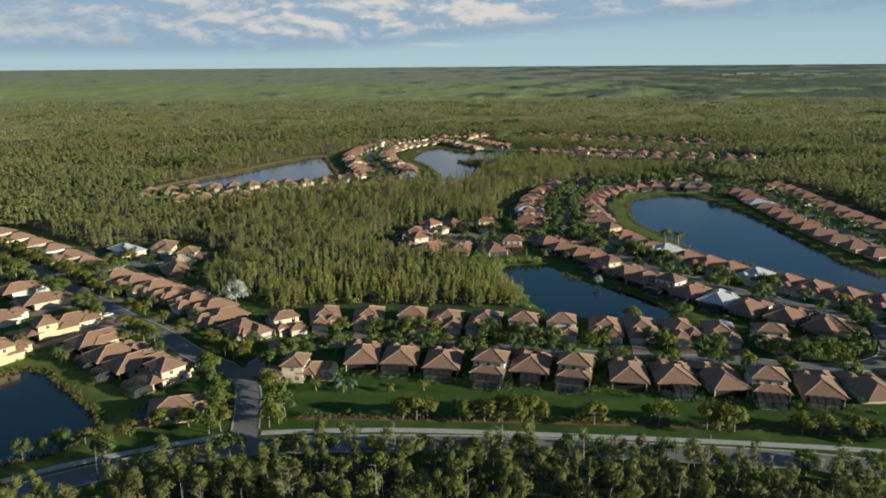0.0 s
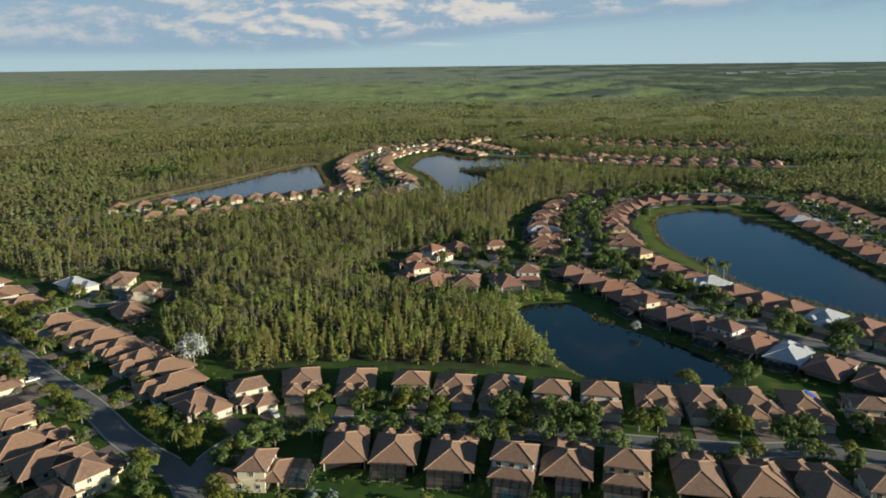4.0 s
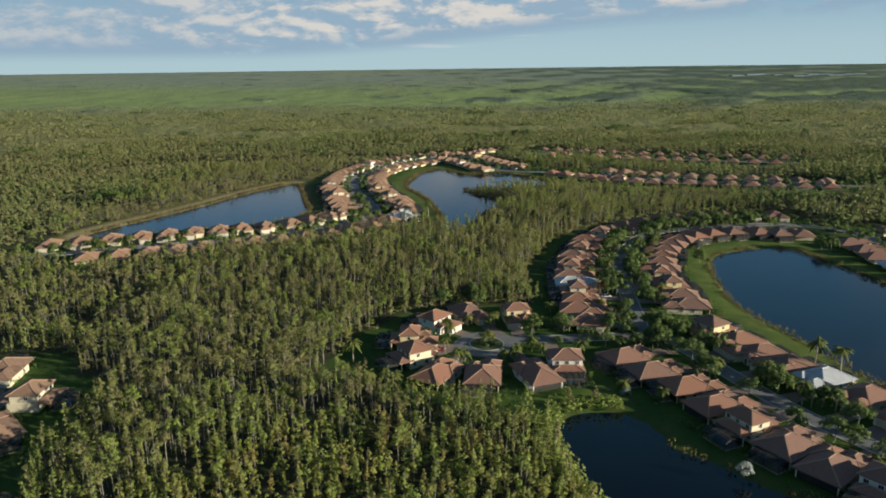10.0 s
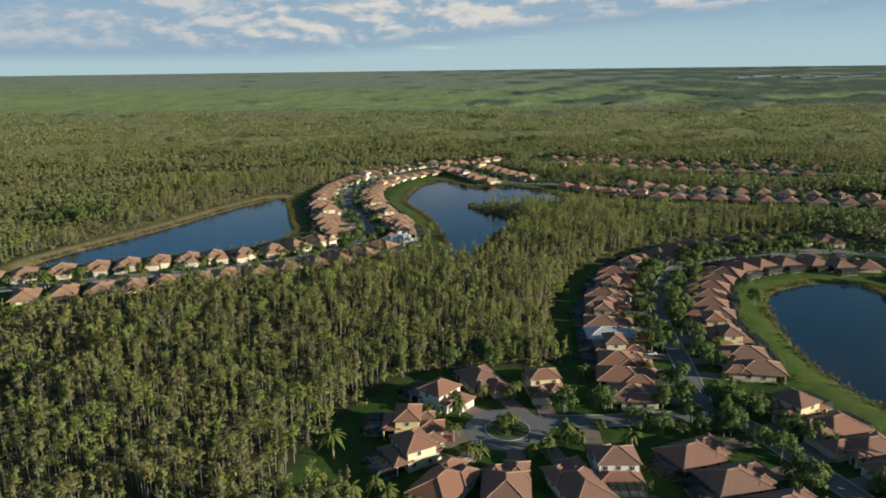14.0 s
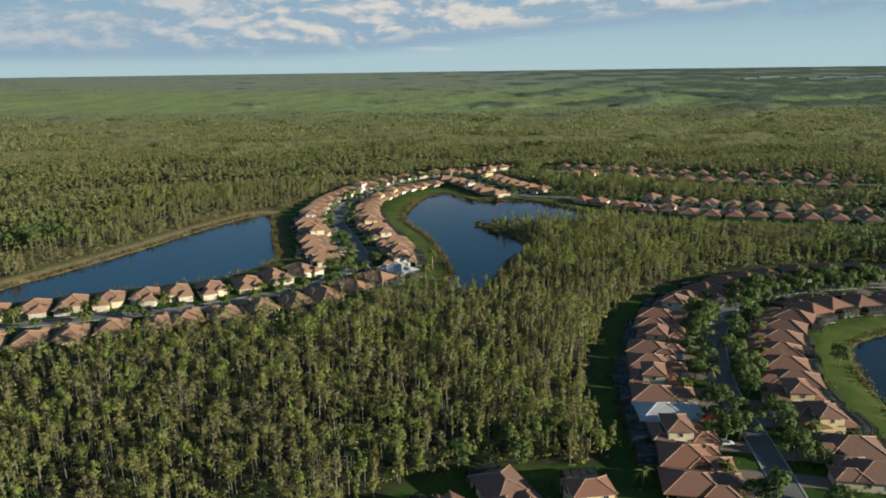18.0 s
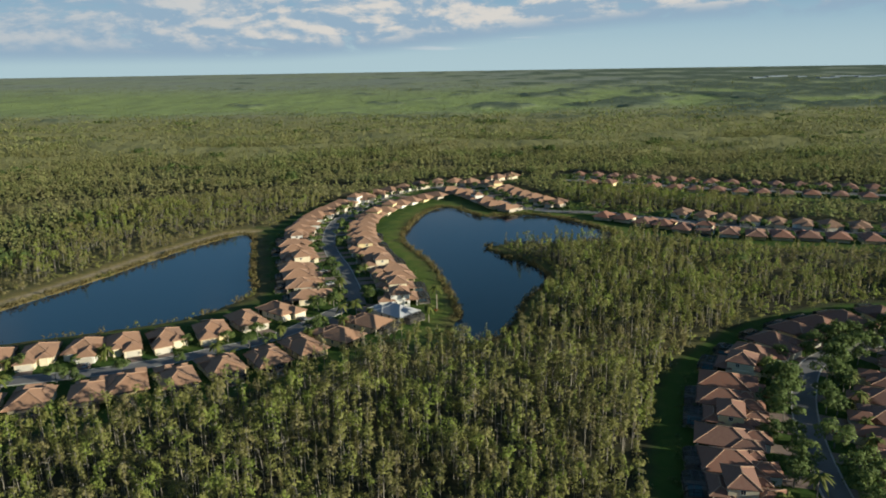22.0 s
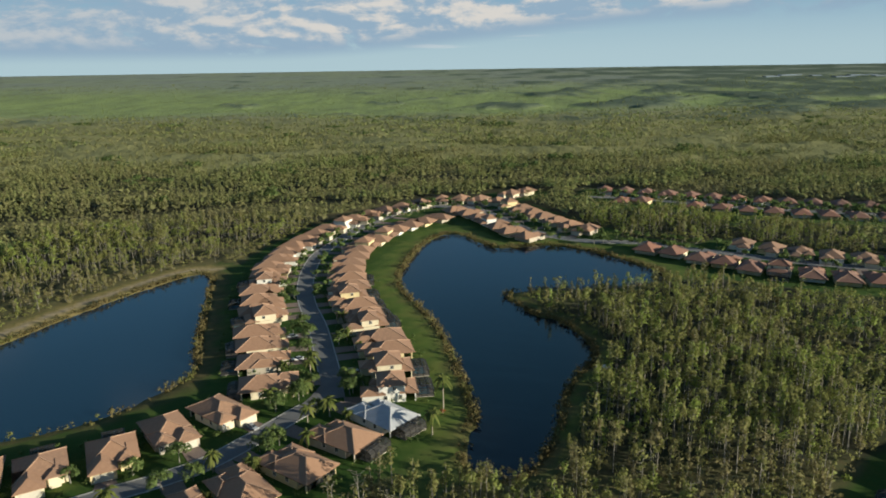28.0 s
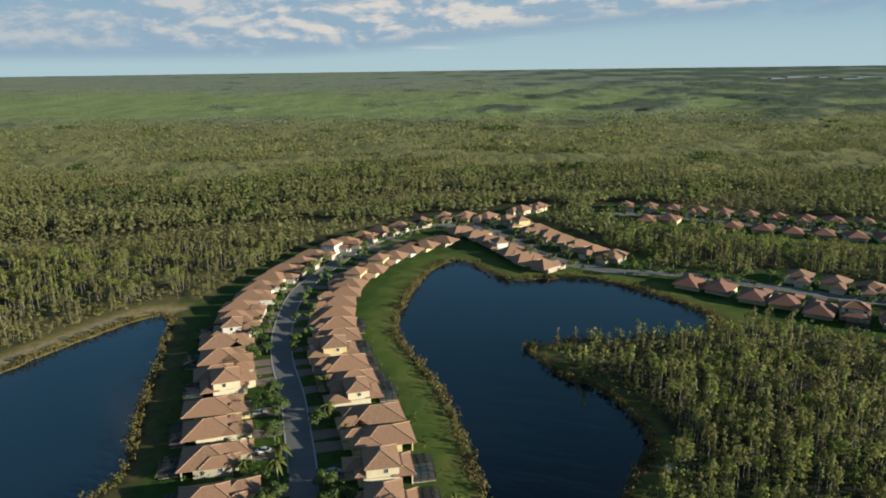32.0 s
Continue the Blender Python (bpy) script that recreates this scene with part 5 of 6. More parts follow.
_cn, _cm = _c.noise(0.0022, 4.0, 0.6), _c.noise(0.02, 5.0, 0.65, _cv)
# distance haze is painted in: far woods pale grey-blue, close ones yellower
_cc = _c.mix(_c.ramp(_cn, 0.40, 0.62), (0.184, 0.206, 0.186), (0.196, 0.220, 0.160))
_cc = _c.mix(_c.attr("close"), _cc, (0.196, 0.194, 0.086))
_mead = _c.mix(_c.ramp(_c.noise(0.011, 6.0, 0.7, _cv), 0.38, 0.62), (0.228, 0.290, 0.112), (0.172, 0.216, 0.098))
_cc = _c.mix(_c.attr("meadow"), _cc, _mead)
# dark tone of the clumps, with the eastern cloud shade painted in
_cc = _c.mix(_c.attr("shaded_stands"), _cc, (0.084, 0.112, 0.078))
_cc = _c.mix(_c.ramp(_cm, 0.46, 0.72, 0.0, 0.4), _cc, (0.082, 0.106, 0.066))
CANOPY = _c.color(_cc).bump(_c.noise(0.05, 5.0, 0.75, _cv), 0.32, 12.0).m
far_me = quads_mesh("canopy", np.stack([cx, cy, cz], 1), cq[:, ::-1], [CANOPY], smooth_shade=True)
# close: where the painted haze tone gives way to plain leaf colour
for name, m in (("meadow", mw), ("shaded_stands", st), ("close", 1 - smoothstep(cy, 1600, 2500))):
    far_me.attributes.new(name, "FLOAT", "POINT").data.foreach_set("value", m.astype(np.float32))
far = new("backdrop_woods", far_me)
tagged(far, "endless green forest canopy reaching the horizon", "forest", kind="structure")


# garden and street trees, each a thing with trunk and crown
def tree_meshes(kind, r):
    if kind == "olive":
        h, w, n, size, mat = r.uniform(5.4, 6.8), r.uniform(2.8, 3.6), 820, 0.31, OLIVE
    elif kind == "oak":
        h, w, n, size, mat = r.uniform(6.0, 8.0), r.uniform(3.0, 3.9), 800, 0.35, OAK
    elif kind == "garden":
        h, w, n, size, mat = r.uniform(4.5, 6.5), r.uniform(2.2, 3.0), 520, 0.34, OAK
    elif kind == "blossom":
        h, w, n, size, mat = 8.0, 3.2, 800, 0.31, BLOSSOM
    elif kind == "young":
        h, w, n, size, mat = 5.2, 1.1, 280, 0.22, CYPRESS
    else:
        h, w, n, size, mat = r.uniform(1.4, 2.2), r.uniform(1.2, 1.8), 130, 0.25, CROTON if kind == "croton" else OAK
    trunk = [(*tube((0, 0, -0.3), (0.1, 0.05, h * 0.45), 0.20, 0.13, 6), 0, 0.5)]
    blobs = []
    for i in range(14):
        a, u = r.uniform(0, 6.28), math.sqrt(r.uniform(0.0, 0.8))
        c = (math.cos(a) * w * u, math.sin(a) * w * u, h * (0.42 + 0.42 * (1 - u * u) + r.uniform(-0.10, 0.06)))
        blobs.append((*c, w * r.uniform(0.32, 0.48), h * r.uniform(0.14, 0.21)))
        if kind == "young":
            q = 1 - i / 14
            blobs[-1] = (c[0] * q, c[1] * q, h * (0.2 + 0.055 * i), 0.3 + 0.7 * q, 0.5)
        if i < 5 and kind != "young":
            trunk.append((*tube((0.1, 0.05, h * 0.42), c, 0.10, 0.03, 4), 0, 0.5))
    v, f, nn = leaves(blobs, n, size, r)
    tv, tf, tw, tt, _n = joined(trunk)
    tints = np.repeat(np.clip(r.normal(0.05 if kind == "young" else r.choice([0.25, 0.5, 0.8]), 0.2, n), 0, 1), 3)
    return quads_mesh("trunk", tv, tf, [BARK], tw, tt), quads_mesh("crown", v, f, [mat], None, tints, True, nn)


def palm_meshes(r, h, mat):
    lean = r.normal(0, 0.03 * h, 2)
    pts = [np.array([lean[0] * u * u, lean[1] * u * u, h * u - 0.2 * (u == 0)]) for u in (0, 0.33, 0.66, 1)]
    tv, tf, tw, tt, _n = joined([(*tube(pts[i], pts[i + 1], 0.24 - 0.03 * i, 0.21 - 0.03 * i, 6), 0, 0.5) for i in range(3)])
    parts = []
    for i in range(22):
        a = i * 2.4 + r.uniform(-0.3, 0.3)
        up = r.uniform(-0.5, 0.9)
        ln = r.uniform(2.9, 3.8)
        d = np.array([math.cos(a), math.sin(a), 0])
        s = np.array([-math.sin(a), math.cos(a), 0])
        c = [pts[3] + d * ln * u + np.array([0, 0, ln * (up * u - 0.85 * u * u)]) for u in (0, 0.35, 0.7, 1)]
        wd = [0.12, 0.52, 0.44, 0.05]
        v = []
        for p, w in zip(c, wd):
            v += [p - s * w - np.array([0, 0, 0.45 * w]), p, p + s * w - np.array([0, 0, 0.45 * w])]
        f = [[3 * k + e, 3 * k + e + 1, 3 * k + e + 4, 3 * k + e + 3] for k in range(3) for e in (0, 1)]
        parts.append((np.array(v), np.array(f), np.array(v), 0, r.uniform(0, 1)))
    v, f, w, t, _n = joined(parts)
    return quads_mesh("trunk", tv, tf, [PALM_BARK], tw, tt), quads_mesh("fronds", v, f, [mat], None, t)


pr = np.random.RandomState(19)
TREES = {k: [tree_meshes(k, pr) for _ in range(n)] for k, n in (("olive", 7), ("oak", 8), ("garden", 6), ("blossom", 1), ("shrub", 6), ("young", 2), ("croton", 2))}
TREES["palm"] = [palm_meshes(pr, h, PALM) for h in (5.0, 6.0, 7.0, 8.5, 10.5)]
TREES["silver_palm"] = [palm_meshes(pr, h, SILVER_PALM) for h in (2.6, 3.2)]
TREE_TAGS = {
    "olive": ("street_tree", "round olive-yellow street tree on a thin trunk", "tree"),
    "oak": ("shade_tree", "leafy dark green oak tree beside the street", "tree"),
    "garden": ("garden_tree", "bushy mid-green garden tree before a house", "tree"),
    "blossom": ("flowering_tree", "tree covered in white blossom by the lawn", "tree"),
    "shrub": ("shrub", "rounded green garden shrub", "shrub"),
    "young": ("cypress_sapling", "young golden-brown cypress on a lawn", "tree"),
    "silver_palm": ("palm_tree", "silvery blue-grey fan palm on the lawn", "palm tree"),
    "croton": ("shrub", "orange-red leafy garden shrub", "shrub"),
    "palm": ("palm_tree", "garden palm with arching fronds", "palm tree"),
}


def tree(kind, x, y, scale=1.0, which=None, label=""):
    trunk, crown = TREES[kind][pr.randint(len(TREES[kind])) if which is None else which]
    name, text, cat = TREE_TAGS[kind]
    root = tagged(new(name), label or text, cat, cat + "s of the estate")
    root.matrix_world = Matrix.Translation((x, y, 0)) @ Matrix.Rotation(pr.uniform(0, 6.28), 4, "Z") @ Matrix.Scale(scale, 4)
    put_part("trunk", trunk, root)
    put_part("fronds" if "palm" in kind else "crown", crown, root)
    return root


def on_drive(x, y, pad=1.2):
    p = Vector((x, y))
    for a, b, s in DRIVES:
        if (p - a).length > 40:
            continue
        d = (b - a).normalized()
        u, w = (p - a).dot(d), abs((p - a).dot(s))
        if -1 < u < (b - a).length + 1 and w < 2.7 + pad:
            return True
    return False


def on_house(x, y, pad=9.0):
    return bool((np.hypot(CENTRES[:, 0] - x, CENTRES[:, 1] - y) < pad).any())


STREET_TREES = {"entry_street": "olive", "west_close": "olive", "south_street": "olive", "pond_street": "oak", "lake_street": "oak", "hook_street": "oak", "shore_street": "oak", "north_street": "oak"}
SPARSE = {"hook_street": 0.36, "pond_street": 0.36, "entry_street": 0.32}
FAR_TREES = []
for k, kind in STREET_TREES.items():
    line = smooth(STREETS[k][1], 4.8 if kind == "oak" else 5.4)
    for side in (-1, 1):
        for off, (x, y) in [(o, p) for o in ((2.4, 6.8) if kind == "oak" else (2.8, 6.9)) for p in offsets(line, side * (HALF[k] + o))]:
            x, y = x + pr.uniform(-1.2, 1.2), y + pr.uniform(-1.2, 1.2)
            if on_drive(x, y, 0.3) or on_house(x, y, 8.0) or pr.uniform() < (0.42 if math.hypot(x - 62, y - 415) < 52 or (k == "entry_street" and y < 225) else 0.5 if k == "shore_street" else SPARSE.get(k, 0.06) + (0 if off < 5 else 0.29)) or y > 1040 or x > 420 or x < -250:
                continue
            if min(line_dist(np.array([x]), np.array([y]), L)[0] - HALF[o] for o, L in LINES.items()) < 1.3:
                continue
            if any(math.hypot(x - c[0], y - c[1]) < c[2] + 1.5 for c in CIRCLES.values()):
                continue
            if y > 775 or x > 225:
                FAR_TREES.append((x, y))
                continue
            if (k in ("hook_street", "shore_street") and pr.uniform() < (0.22 if k == "shore_street" else 0.13)) or pr.uniform() < 0.07:
                tree("palm", x, y, pr.uniform(0.85, 1.1), pr.randint(0, 3))
            else:
                tree("garden" if off > 5 else "oak" if k == "south_street" and pr.uniform() < 0.4 else kind, x, y, pr.uniform(0.9, 1.3) * (0.78 if k in ("hook_street", "shore_street") else 1.16 if k == "lake_street" else 1.0))

FAR_TREES = np.array(FAR_TREES)
FAR_SHAPES = [joined([(*tube((0, 0, -0.3), (0, 0, 3.0), 0.16, 0.1, 3), 1, 0.5), (*leaves([(0, 0, 3.6, 1.6, 1.2), (1.2, 0.5, 4.2, 1.3, 1.0), (-1.0, -0.6, 4.6, 1.4, 1.1), (0.2, -1.2, 3.8, 1.3, 1.0)], 64, 0.7, tr), 0, 0.0)]) for _ in range(5)]
ob = plant("distant_garden_trees", FAR_SHAPES, FAR_TREES, tr.uniform(0, 1, len(FAR_TREES)), "small green garden trees along distant streets", [OAK, BARK], tr, 0.7, 1.2)
ob["category"] = "trees"

# the line of trees and the hedge between the gardens and the main road
for x in (-9.7, -5, -1.2, 8.1, 11.5, 14.8, 18.5, 22.4, 26, 29.9, 47, 66.2, 78.1, 82, 85.9, 104.9, 109.8, 117.5, 121, 131, 140):
    tree("olive", x + pr.uniform(-0.8, 0.8), 188.2 - 0.0006 * (x + 40) ** 2 + pr.uniform(-0.8, 0.8), pr.uniform(1.15, 1.45))
# broad trees on the south verge of the main road
for x, y in ((-42.8, 168.0), (-38.2, 169.9), (-28.4, 167.6), (-16.3, 167.2), (-3.5, 168.2), (10.1, 166.4), (23.5, 164.5), (35.4, 164.2), (44.8, 163.9), (61.5, 163.3), (73.0, 160.2), (94.9, 155.5), (111.3, 155.0), (-65.4, 165.9), (-55.0, 168.4), (-76.4, 160.0), (-87.7, 166.0)):
    tree("oak" if pr.uniform() < 0.6 else "olive", x, y, pr.uniform(0.95, 1.15), None, "broad dark green tree on the verge of the main road")
for x, y, s, w in ((132.3, 379.7, 1.15, 4), (137.5, 373.0, 1.1, 4), (-30.6, 397, 1.15, 2), (-23.4, 374, 1.0, 1), (-1.8, 650.6, 1.05, 4), (-5.5, 634.8, 0.9, 3), (-47.6, 188.7, 1.0, 1), (-49.5, 190.5, 0.95, 2), (-45.8, 187, 0.8, 0), (-134.5, 234.8, 0.8, 1), (-131.5, 233.5, 0.75, 0), (-38, 208, 0.55, 1), (-29, 207, 0.5, 0), (-14, 206.5, 0.55, 0), (-3, 207, 0.55, 1), (8, 393, 0.9, 1), (30, 398, 0.9, 0), (6, 420, 0.9, 1), (40, 424, 1.0, 2), (24, 430, 0.9, 1), (54, 398, 0.9, 1)):
    tree("palm", x, y, s, w)
for x, y, s in ((4.5, 426.2, 0.8), (14, 431, 0.75), (25, 431, 0.8), (31, 428.5, 0.7), (44, 428, 0.8), (51, 446, 0.8), (50.7, 425, 0.75), (3.5, 404.5, 0.8), (10.5, 395, 0.85), (25, 395, 0.8), (29, 394.5, 0.8), (40, 401, 0.75), (-17.7, 380, 0.9), (-14, 373.4, 0.85), (-8, 371, 0.8), (61.6, 368, 0.75), (72.5, 361, 0.8), (-4, 421.5, 0.7)):
    tree("palm", x, y, s * pr.uniform(0.9, 1.1), pr.randint(0, 3))
for x, y, s, w in ((-31.1, 211.5, 0.66, 0), (-26.5, 211.0, 0.62, 1), (74.0, 201.0, 0.6, 0), (62.0, 366.0, 0.7, 1), (88.0, 324.0, 0.66, 0)):
    tree("silver_palm", x, y, s, w)
for x, y, s in ((-67.2, 204.5, 0.9), (48.0, 373.1, 0.75), (-2.0, 648.2, 0.8)):
    tree("croton", x, y, s)
for x, y in ((22, 427.5), (40, 421.5), (47, 409), (62, 408.5)):
    tree("garden", x, y, pr.uniform(0.75, 0.95))
for x, y in ((42.5, 362), (51.2, 362.3), (47.5, 371)):
    tree("young", x, y, pr.uniform(0.8, 1.05) * (0.5 if y > 370 else 1))
tree("blossom", -86.5, 293, 1.55, 0)
for x, y in ((225.3, 542.5), (228.8, 538.8), (143.7, 516.0)):
    tree("oak", x, y, 1.2, None, "tall green tree on the lake shore")
tree("blossom", 79.5, 317, 0.6, 0)
for x, y in ((3.1, 455.4), (19.9, 457.1), (26.1, 467.7), (30.5, 469.0), (35.9, 467.2), (40.5, 471.0), (17.5, 463.5)):
    tree("oak", x, y, pr.uniform(1.0, 1.25), None, "bushy broad-leaved tree at the edge of the woods")
tree("olive", 20, 411, 1.0, 1, "spreading yellow-green tree on the planted island")
tree("olive", -152, 368, 0.7, 2, "spreading yellow-green tree on the planted island")
tree("olive", 81.5, 266.5, 1.15, 3, "olive-green tree on the grassy pond bank")
tree("oak", 101.5, 268, 0.9, 2, "pale green tree on the grassy pond bank")
tree("oak", 105, 272, 0.95, 4, "pale green tree on the grassy pond bank")
for x, y in ((-86.8, 180.5), (-80.1, 186.0), (-98, 177.5), (-90, 172), (-72, 186), (-68, 205), (-66, 196)):
    tree("olive", x, y, pr.uniform(0.8, 1.1))
for x, y in ((-106, 171.5), (-111, 169.5), (-101, 173.5), (-104, 176)):
    tree("oak", x, y, pr.uniform(0.7, 0.95), None, "dense round bushy tree on the pond bank")

for cx, cy in ((20, 411), (-152, 368)):
    for k in range(7):
        tree("shrub", cx + 3.4 * math.cos(k * 0.9), cy + 3.4 * math.sin(k * 0.9), pr.uniform(0.7, 1.0), None, "rounded green shrub on the planted island")

# garden trees behind and beside the houses
BIG_SHRUBS = []
for x, y, turn, row_name, j in HOUSE_AT:
    if y > 700 or abs(x) > 190:
        continue
    c, s = math.cos(turn), math.sin(turn)
    for k in range(2):
        lx, ly = pr.choice([-1, 1]) * pr.uniform(6.8, 7.6), pr.choice([pr.uniform(-9, -5), pr.uniform(9, 14)])
        px, py = x + c * lx - s * ly, y + s * lx + c * ly
        if pr.uniform() < 0.35 or on_house(px, py, 7.5) or on_drive(px, py, 0.6) or shore_dist(np.array([px]), np.array([py]))[0] < 4:
            continue
        if min(line_dist(np.array([px]), np.array([py]), L)[0] - HALF[o] for o, L in LINES.items()) < 1.5:
            continue
        if pr.uniform() < 0.45 and ly < 0:
            tree("palm", px, py, pr.uniform(0.6, 0.9), pr.randint(0, 3))
        else:
            BIG_SHRUBS.append((px, py))

# low planting round the houses, as one mass of shrubs
sr = np.random.RandomState(23)
px, py = [], []
for x, y, turn, row_name, j in HOUSE_AT:
    if y > 800:
        continue
    c, s = math.cos(turn), math.sin(turn)
    for k in range(30 if y < 520 and abs(x) < 150 else 16):
        if k < 7 or k > 18:
            lx, ly = sr.choice([-1, 1]) * sr.uniform(6.6, 7.4), sr.uniform(-8, 12)
        elif k < 12:
            lx, ly = sr.uniform(-6, 6), sr.uniform(-12, -10.3)
        else:
            lx, ly = sr.uniform(-6, 6), sr.uniform(13.5, 15.5)
        qx, qy = x + c * lx - s * ly, y + s * lx + c * ly
        if on_drive(qx, qy, 0.3) or on_house(qx, qy, 6.6):
            continue
        px.append(qx)
        py.append(qy)
px, py = np.array(px), np.array(py)
keep = (shore_dist(px, py) > 2) & np.all([line_dist(px, py, L) > HALF[o] + 1.0 for o, L in LINES.items()], axis=0)
SHRUBS = [bush(sr, 26, 0.24, h, w) for h, w in ((1.0, 0.8), (1.6, 0.9), (2.2, 0.8), (0.8, 1.1))]
ob = plant("garden_shrubs", SHRUBS, np.stack([px[keep], py[keep]], 1), sr.uniform(0, 1, keep.sum()), "low green garden shrubs round the houses", [OAK, BARK], sr, 0.7, 1.3)
ob["category"] = "shrubs"

BIG_SHRUBS = np.array(BIG_SHRUBS)
WIDE = [bush(sr, 64, 0.27, h, w) for h, w in ((1.8, 1.3), (2.4, 1.5), (3.0, 1.4))]
ob = plant("garden_shrubs", WIDE, BIG_SHRUBS, sr.uniform(0, 1, len(BIG_SHRUBS)), "broad green garden bushes beside the houses", [OAK, BARK], sr, 0.7, 1.2)
ob["category"] = "shrubs"

# hedge with a mulch bed along the main road
hedge = smooth([(-41, 190.4), (-11, 188.8), (39, 185), (87, 180.4), (128, 175.6), (170, 168)], 1.3)
hg = ribbon(hedge, 1.3, -1.3, -0.1, 0.06)
tagged(new("planting_bed", mesh_of("planting_bed", hg.v, hg.f, MULCH)), "long bed of brown mulch under a hedge", "planting bed", kind="structure")
hp = offsets(hedge, 0.3) + sr.uniform(-0.5, 0.5, hedge.shape)
hp = np.concatenate([hp, offsets(hedge, -0.5) + sr.uniform(-0.4, 0.4, hedge.shape)])
ob = plant("hedge", SHRUBS, hp, sr.uniform(0, 0.7, len(hp)), "low brown and green hedge along the road lawn", [OLIVE, BARK], sr, 0.7, 1.2)
ob["category"] = "hedge"

# dry reeds and golden grass along the shores
rx, ry = [], []
for k, line in SHORES.items():
    dense = smooth(LAKES[k], 0.8, True)
    for d in (0.5, 1.5, 2.6, -0.5, -1.5, -2.6):
        q = offsets(dense, d) + sr.uniform(-0.7, 0.7, dense.shape)
        w = waves(q[:, 0], q[:, 1], 22, 61 + len(k))
        q = q[(w + sr.uniform(-0.6, 0.6, len(w))) > (0.3 if k == "pond" else -0.45)]
        q = q[shore_dist(q[:, 0], q[:, 1]) > 0.3]
        # the mown south bank of the western lake has few reeds
        hd = np.min([np.hypot(q[:, 0] - cx, q[:, 1] - cy) for cx, cy in CENTRES], axis=0)
        few = (k == "west") & (hd < 42) & (q[:, 1] < 668)
        q = q[sr.uniform(size=len(q)) < np.where(few, 0.12, 0.35 if k == "pond" else 0.9 if k == "entry" else 0.7)]
        rx += list(q[:, 0])
        ry += list(q[:, 1])
rx, ry = np.array(rx), np.array(ry)
REEDS = [bush(sr, 14, 0.29, h, w) for h, w in ((0.9, 0.7), (1.4, 0.8), (1.9, 0.7))]
ob = plant("reeds", REEDS, np.stack([rx, ry], 1), np.clip(0.45 + 0.45 * (ry < 260) + 0.4 * waves(rx, ry, 35, 71) + sr.normal(0, 0.15, len(rx)), 0, 1), "golden reeds and rough grass along the lake shores", [REED, BARK], sr, 0.5, 1.2, -0.7, 1 + 0.5 * (ry > 560))
ob["category"] = "reeds"


# ---- cars ----
CAR_PAINT = {}
for cname, c in (("white", (0.62, 0.62, 0.62)), ("silver", (0.30, 0.31, 0.33)), ("dark grey", (0.03, 0.032, 0.036)), ("dark red", (0.16, 0.015, 0.014)), ("blue", (0.03, 0.07, 0.18))):
    CAR_PAINT[cname] = plain("paint_" + cname.replace(" ", "_"), c, tuple(0.9 * v for v in c), 1.0, 0.25)
TYRE = plain("rubber", (0.012, 0.012, 0.012), (0.02, 0.02, 0.02), 6.0, 0.9)
RIM = plain("wheel_rim", (0.42, 0.42, 0.43), (0.34, 0.34, 0.35), 4.0, 0.3, 0.9)


def loft(g, sections):
    """Skins closed rings of equal length into a solid."""
    n = len(sections[0])
    v = [p for s in sections for p in s]
    f = [tuple(range(n))[::-1], tuple(range(len(v) - n, len(v)))]
    for k in range(len(sections) - 1):
        f += [(k * n + i, k * n + (i + 1) % n, (k + 1) * n + (i + 1) % n, (k + 1) * n + i) for i in range(n)]
    return g.add(v, f)


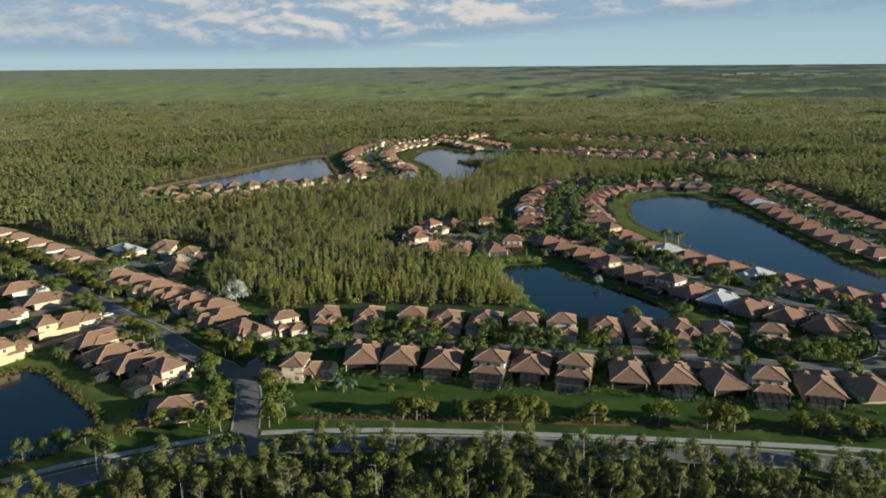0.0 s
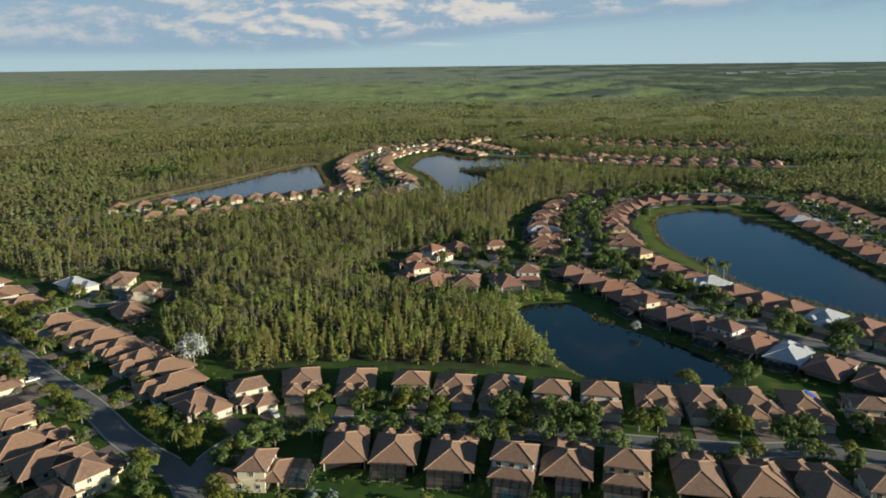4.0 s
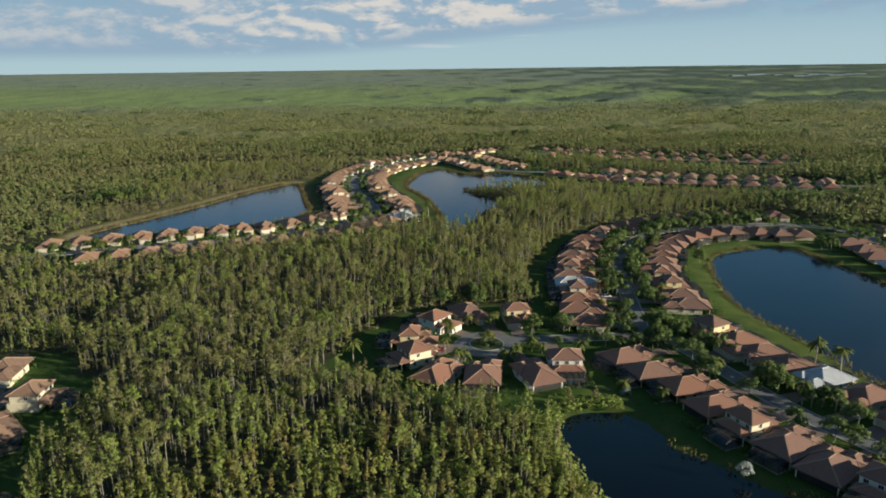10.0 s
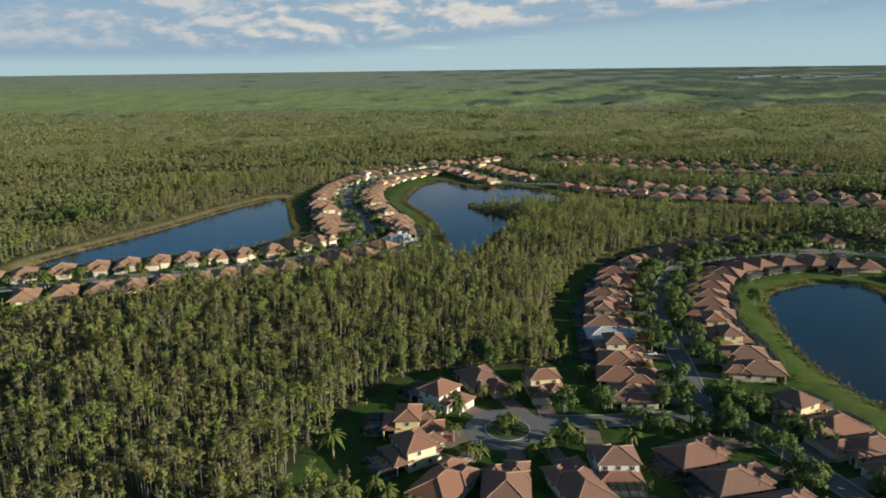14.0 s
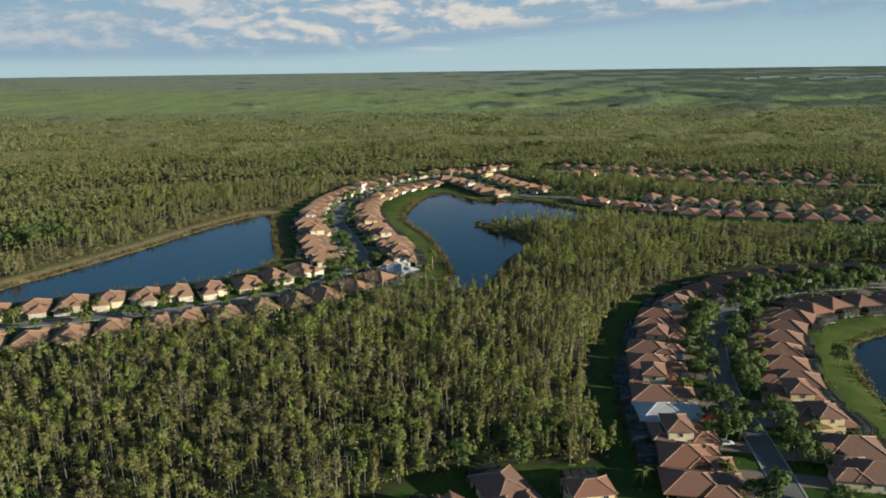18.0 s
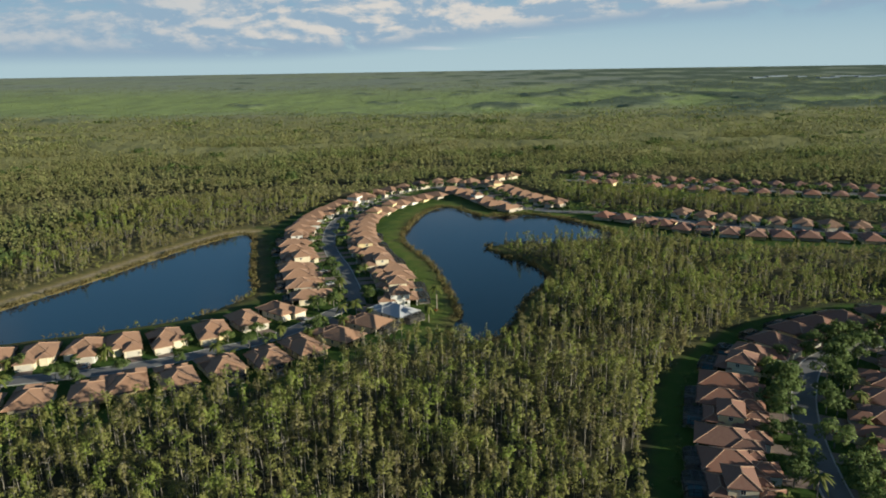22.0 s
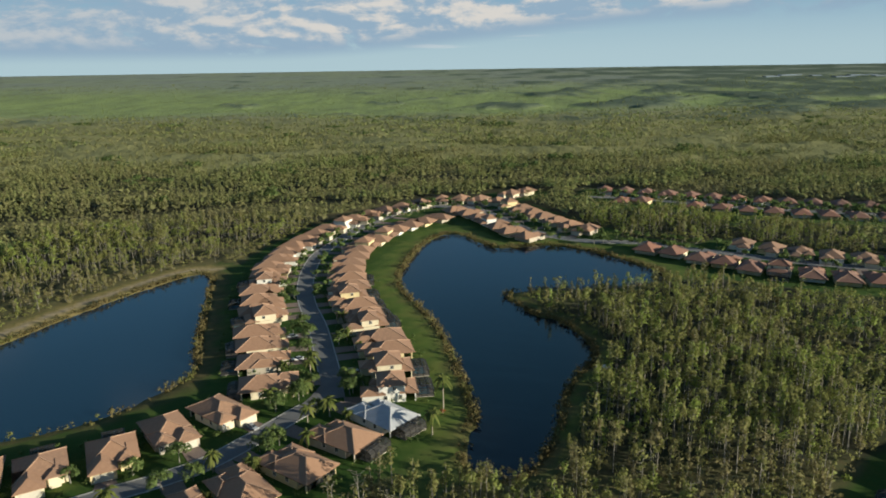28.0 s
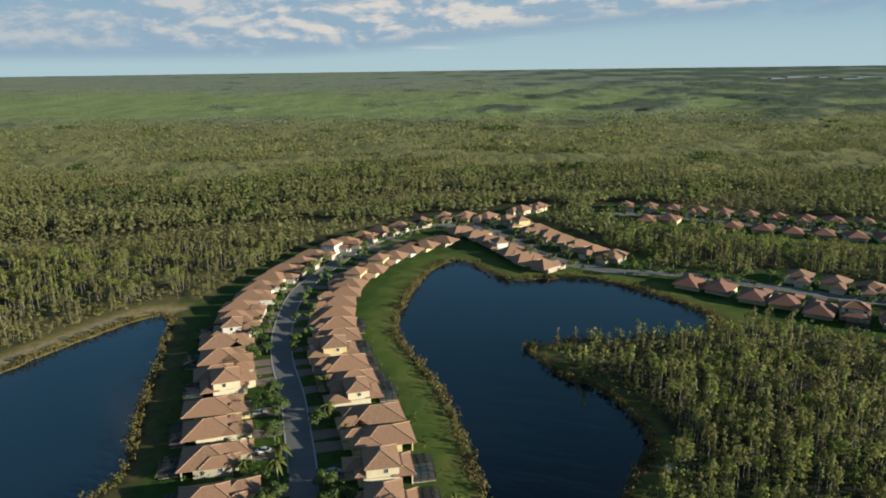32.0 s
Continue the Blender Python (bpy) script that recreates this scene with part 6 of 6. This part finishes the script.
def car(colour, x, y, turn, kind="saloon"):
    root = tagged(new("car"), f"{colour} {'pickup truck' if kind == 'pickup' else 'car'} parked on the paving", "car", "parked cars")

    def ring(yy, w, z0, z1, r=0.12):
        return [(-w + r, yy, z0), (w - r, yy, z0), (w, yy, z0 + r), (w, yy, z1 - r), (w - r, yy, z1), (-w + r, yy, z1), (-w, yy, z1 - r), (-w, yy, z0 + r)]

    L = 2.35 if kind == "saloon" else 2.8
    body = [ring(-L, 0.70, 0.42, 0.72), ring(-L + 0.25, 0.86, 0.30, 0.84), ring(-L + 1.3, 0.90, 0.28, 0.98), ring(0.9, 0.90, 0.28, 1.02), ring(L - 0.3, 0.87, 0.30, 0.98), ring(L, 0.74, 0.42, 0.82)]
    loft(Geo(), body).part("body", CAR_PAINT[colour], root)
    y0, y1 = (-1.15, 1.85) if kind == "saloon" else (-1.2, 0.7)
    cab = [ring(y0, 0.74, 0.9, 1.06, 0.05), ring(y0 + 0.65, 0.68, 0.9, 1.44, 0.08), ring(y1 - 0.7, 0.68, 0.9, 1.46, 0.08), ring(y1, 0.74, 0.9, 1.06, 0.05)]
    loft(Geo(), cab).part("glasshouse", GLASS, root, "dark car glass")
    Geo().box(-0.62, 0.62, y0 + 0.65, y1 - 0.7, 1.42, 1.49).part("roof", CAR_PAINT[colour], root)
    if kind == "pickup":
        Geo().box(-0.72, 0.72, 0.95, 2.65, 1.0, 1.03).part("load_bed", TYRE, root)
    for sx in (-1, 1):
        for wy in (-L + 0.85, L - 0.85):
            n = 14
            g, rm = Geo(), Geo()
            circ = [(math.cos(6.2832 * i / n), math.sin(6.2832 * i / n)) for i in range(n)]
            loft(g, [[(sx * (0.72 + d), wy + c * 0.33, 0.33 + s * 0.33) for c, s in circ] for d in (0.0, 0.2)])
            loft(rm, [[(sx * (0.74 + d), wy + c * 0.2, 0.33 + s * 0.2) for c, s in circ] for d in (0.0, 0.19)])
            wh = g.part("wheel", TYRE, root)
            rm.part("rim", RIM, wh)
    for sx in (-1, 1):
        Geo().box(sx * 0.62 - 0.14, sx * 0.62 + 0.14, -L - 0.005, -L + 0.12, 0.58, 0.70).part("headlight", TRIM, root)
    root.matrix_world = Matrix.Translation((x, y, 0.1)) @ Matrix.Rotation(turn, 4, "Z")


near_drives = [i for i, h in enumerate(HOUSE_AT) if h[1] < 760 and abs(h[0]) < 150]
cr = random.Random(5)
for n, i in enumerate(cr.sample(near_drives, 22)):
    a, b, s = DRIVES[i]
    p = a + (b - a).normalized() * 2.9 + s * cr.choice([-1.1, 1.1])
    car(cr.choice(["white", "silver", "dark grey", "dark red", "white", "blue"]), p.x, p.y, HOUSE_AT[i][2] + (math.pi if cr.random() < 0.5 else 0))
car("white", 90.2, 493.0, 0.1, "pickup")
car("white", -88.5, 262.5, 0.8, "pickup")

# a tarpaulin and solar panels on two roofs of the second row
for x, y, turn, row_name, j in HOUSE_AT:
    if row_name == "behind" and j in (6, 12):
        base = Matrix.Translation((x, y, 0.12)) @ Matrix.Rotation(turn, 4, "Z")
        tilt = math.atan(0.48)
        if j == 12:
            g = Geo()
            for i in range(6):
                for k in range(4):
                    g.box(-1.6 + 0.55 * i, -1.6 + 0.55 * (i + 1), -1.6 + 0.8 * k, -1.6 + 0.8 * (k + 1), 0.0, 0.05 + 0.02 * ((i + k) % 2))
            ob = tagged(new("tarpaulin", mesh_of("tarpaulin", g.v, g.f, TARP)), "blue tarpaulin laid over a tiled roof", "tarpaulin")
            ob.matrix_world = base @ Matrix.Translation((2.9, 5.4, 4.75)) @ Matrix.Rotation(tilt, 4, "Y")
        else:
            root = tagged(new("solar_array"), "black solar panels fixed to a tiled roof", "solar panels")
            root.matrix_world = base @ Matrix.Translation((3.4, 4.2, 4.62)) @ Matrix.Rotation(tilt, 4, "Y")
            for i in range(2):
                for k in range(4):
                    Geo().box(-1.7 + 1.7 * i, -0.05 + 1.7 * i, -2.1 + 1.05 * k, -1.1 + 1.05 * k, 0.08, 0.13).part("panel", SOLAR, root)

# pale blocks far off on the eastern horizon, standing in for water reflecting sky
for deg, r, w in ((23.9, 3450, 60), (25.1, 3560, 90), (26.6, 3500, 40), (28.2, 3400, 80), (29.3, 3520, 110), (30.4, 3460, 70), (31.5, 3540, 90)):
    x, y = r * math.sin(radians(deg)), 200 + r * math.cos(radians(deg))
    z = float(far_rise(np.array(x), np.array(y))) + 8.0
    root = tagged(new("shed"), "pale blue-grey flat block standing in for distant water", "shed", "distant sheds")
    Geo().box(-w / 2, w / 2, -14, 14, -12, 2.2).part("wall", FAR_BLOCK, root)
    Geo().box(-w / 2 - 1, w / 2 + 1, -15, 15, 2.2, 3.0).part("roof", FAR_BLOCK_TOP, root)
    root.matrix_world = Matrix.Translation((x, y, z)) @ Matrix.Rotation(radians(32 - deg), 4, "Z")

# a small pump hut in the woods by the middle lake
hut = tagged(new("utility_hut"), "small grey pump hut with a pale flat roof", "hut")
hut.matrix_world = Matrix.Translation((57, 677, 0)) @ Matrix.Rotation(0.3, 4, "Z")
Geo().box(-1.1, 1.1, -1.0, 1.0, -0.1, 1.7).part("wall", CONCRETE, hut)
Geo().box(-1.3, 1.3, -1.2, 1.2, 1.7, 1.86).part("roof", TRIM, hut)
Geo().box(-0.45, 0.45, -1.04, -0.99, 0.1, 1.5).part("door", BRONZE, hut, "dark metal door")

# a white name post beside the entry street
post = tagged(new("sign_post"), "short white sign post on the verge of the entry street", "sign post")
post.matrix_world = Matrix.Translation((-50.6, 200.7, 0))
Geo().box(-0.12, 0.12, -0.12, 0.12, -0.2, 1.5).box(-0.16, 0.16, -0.16, 0.16, 1.5, 1.58).part("post", TRIM, post)
Geo().box(-0.45, 0.45, -0.17, -0.125, 0.75, 1.35).part("panel", TRIM, post)
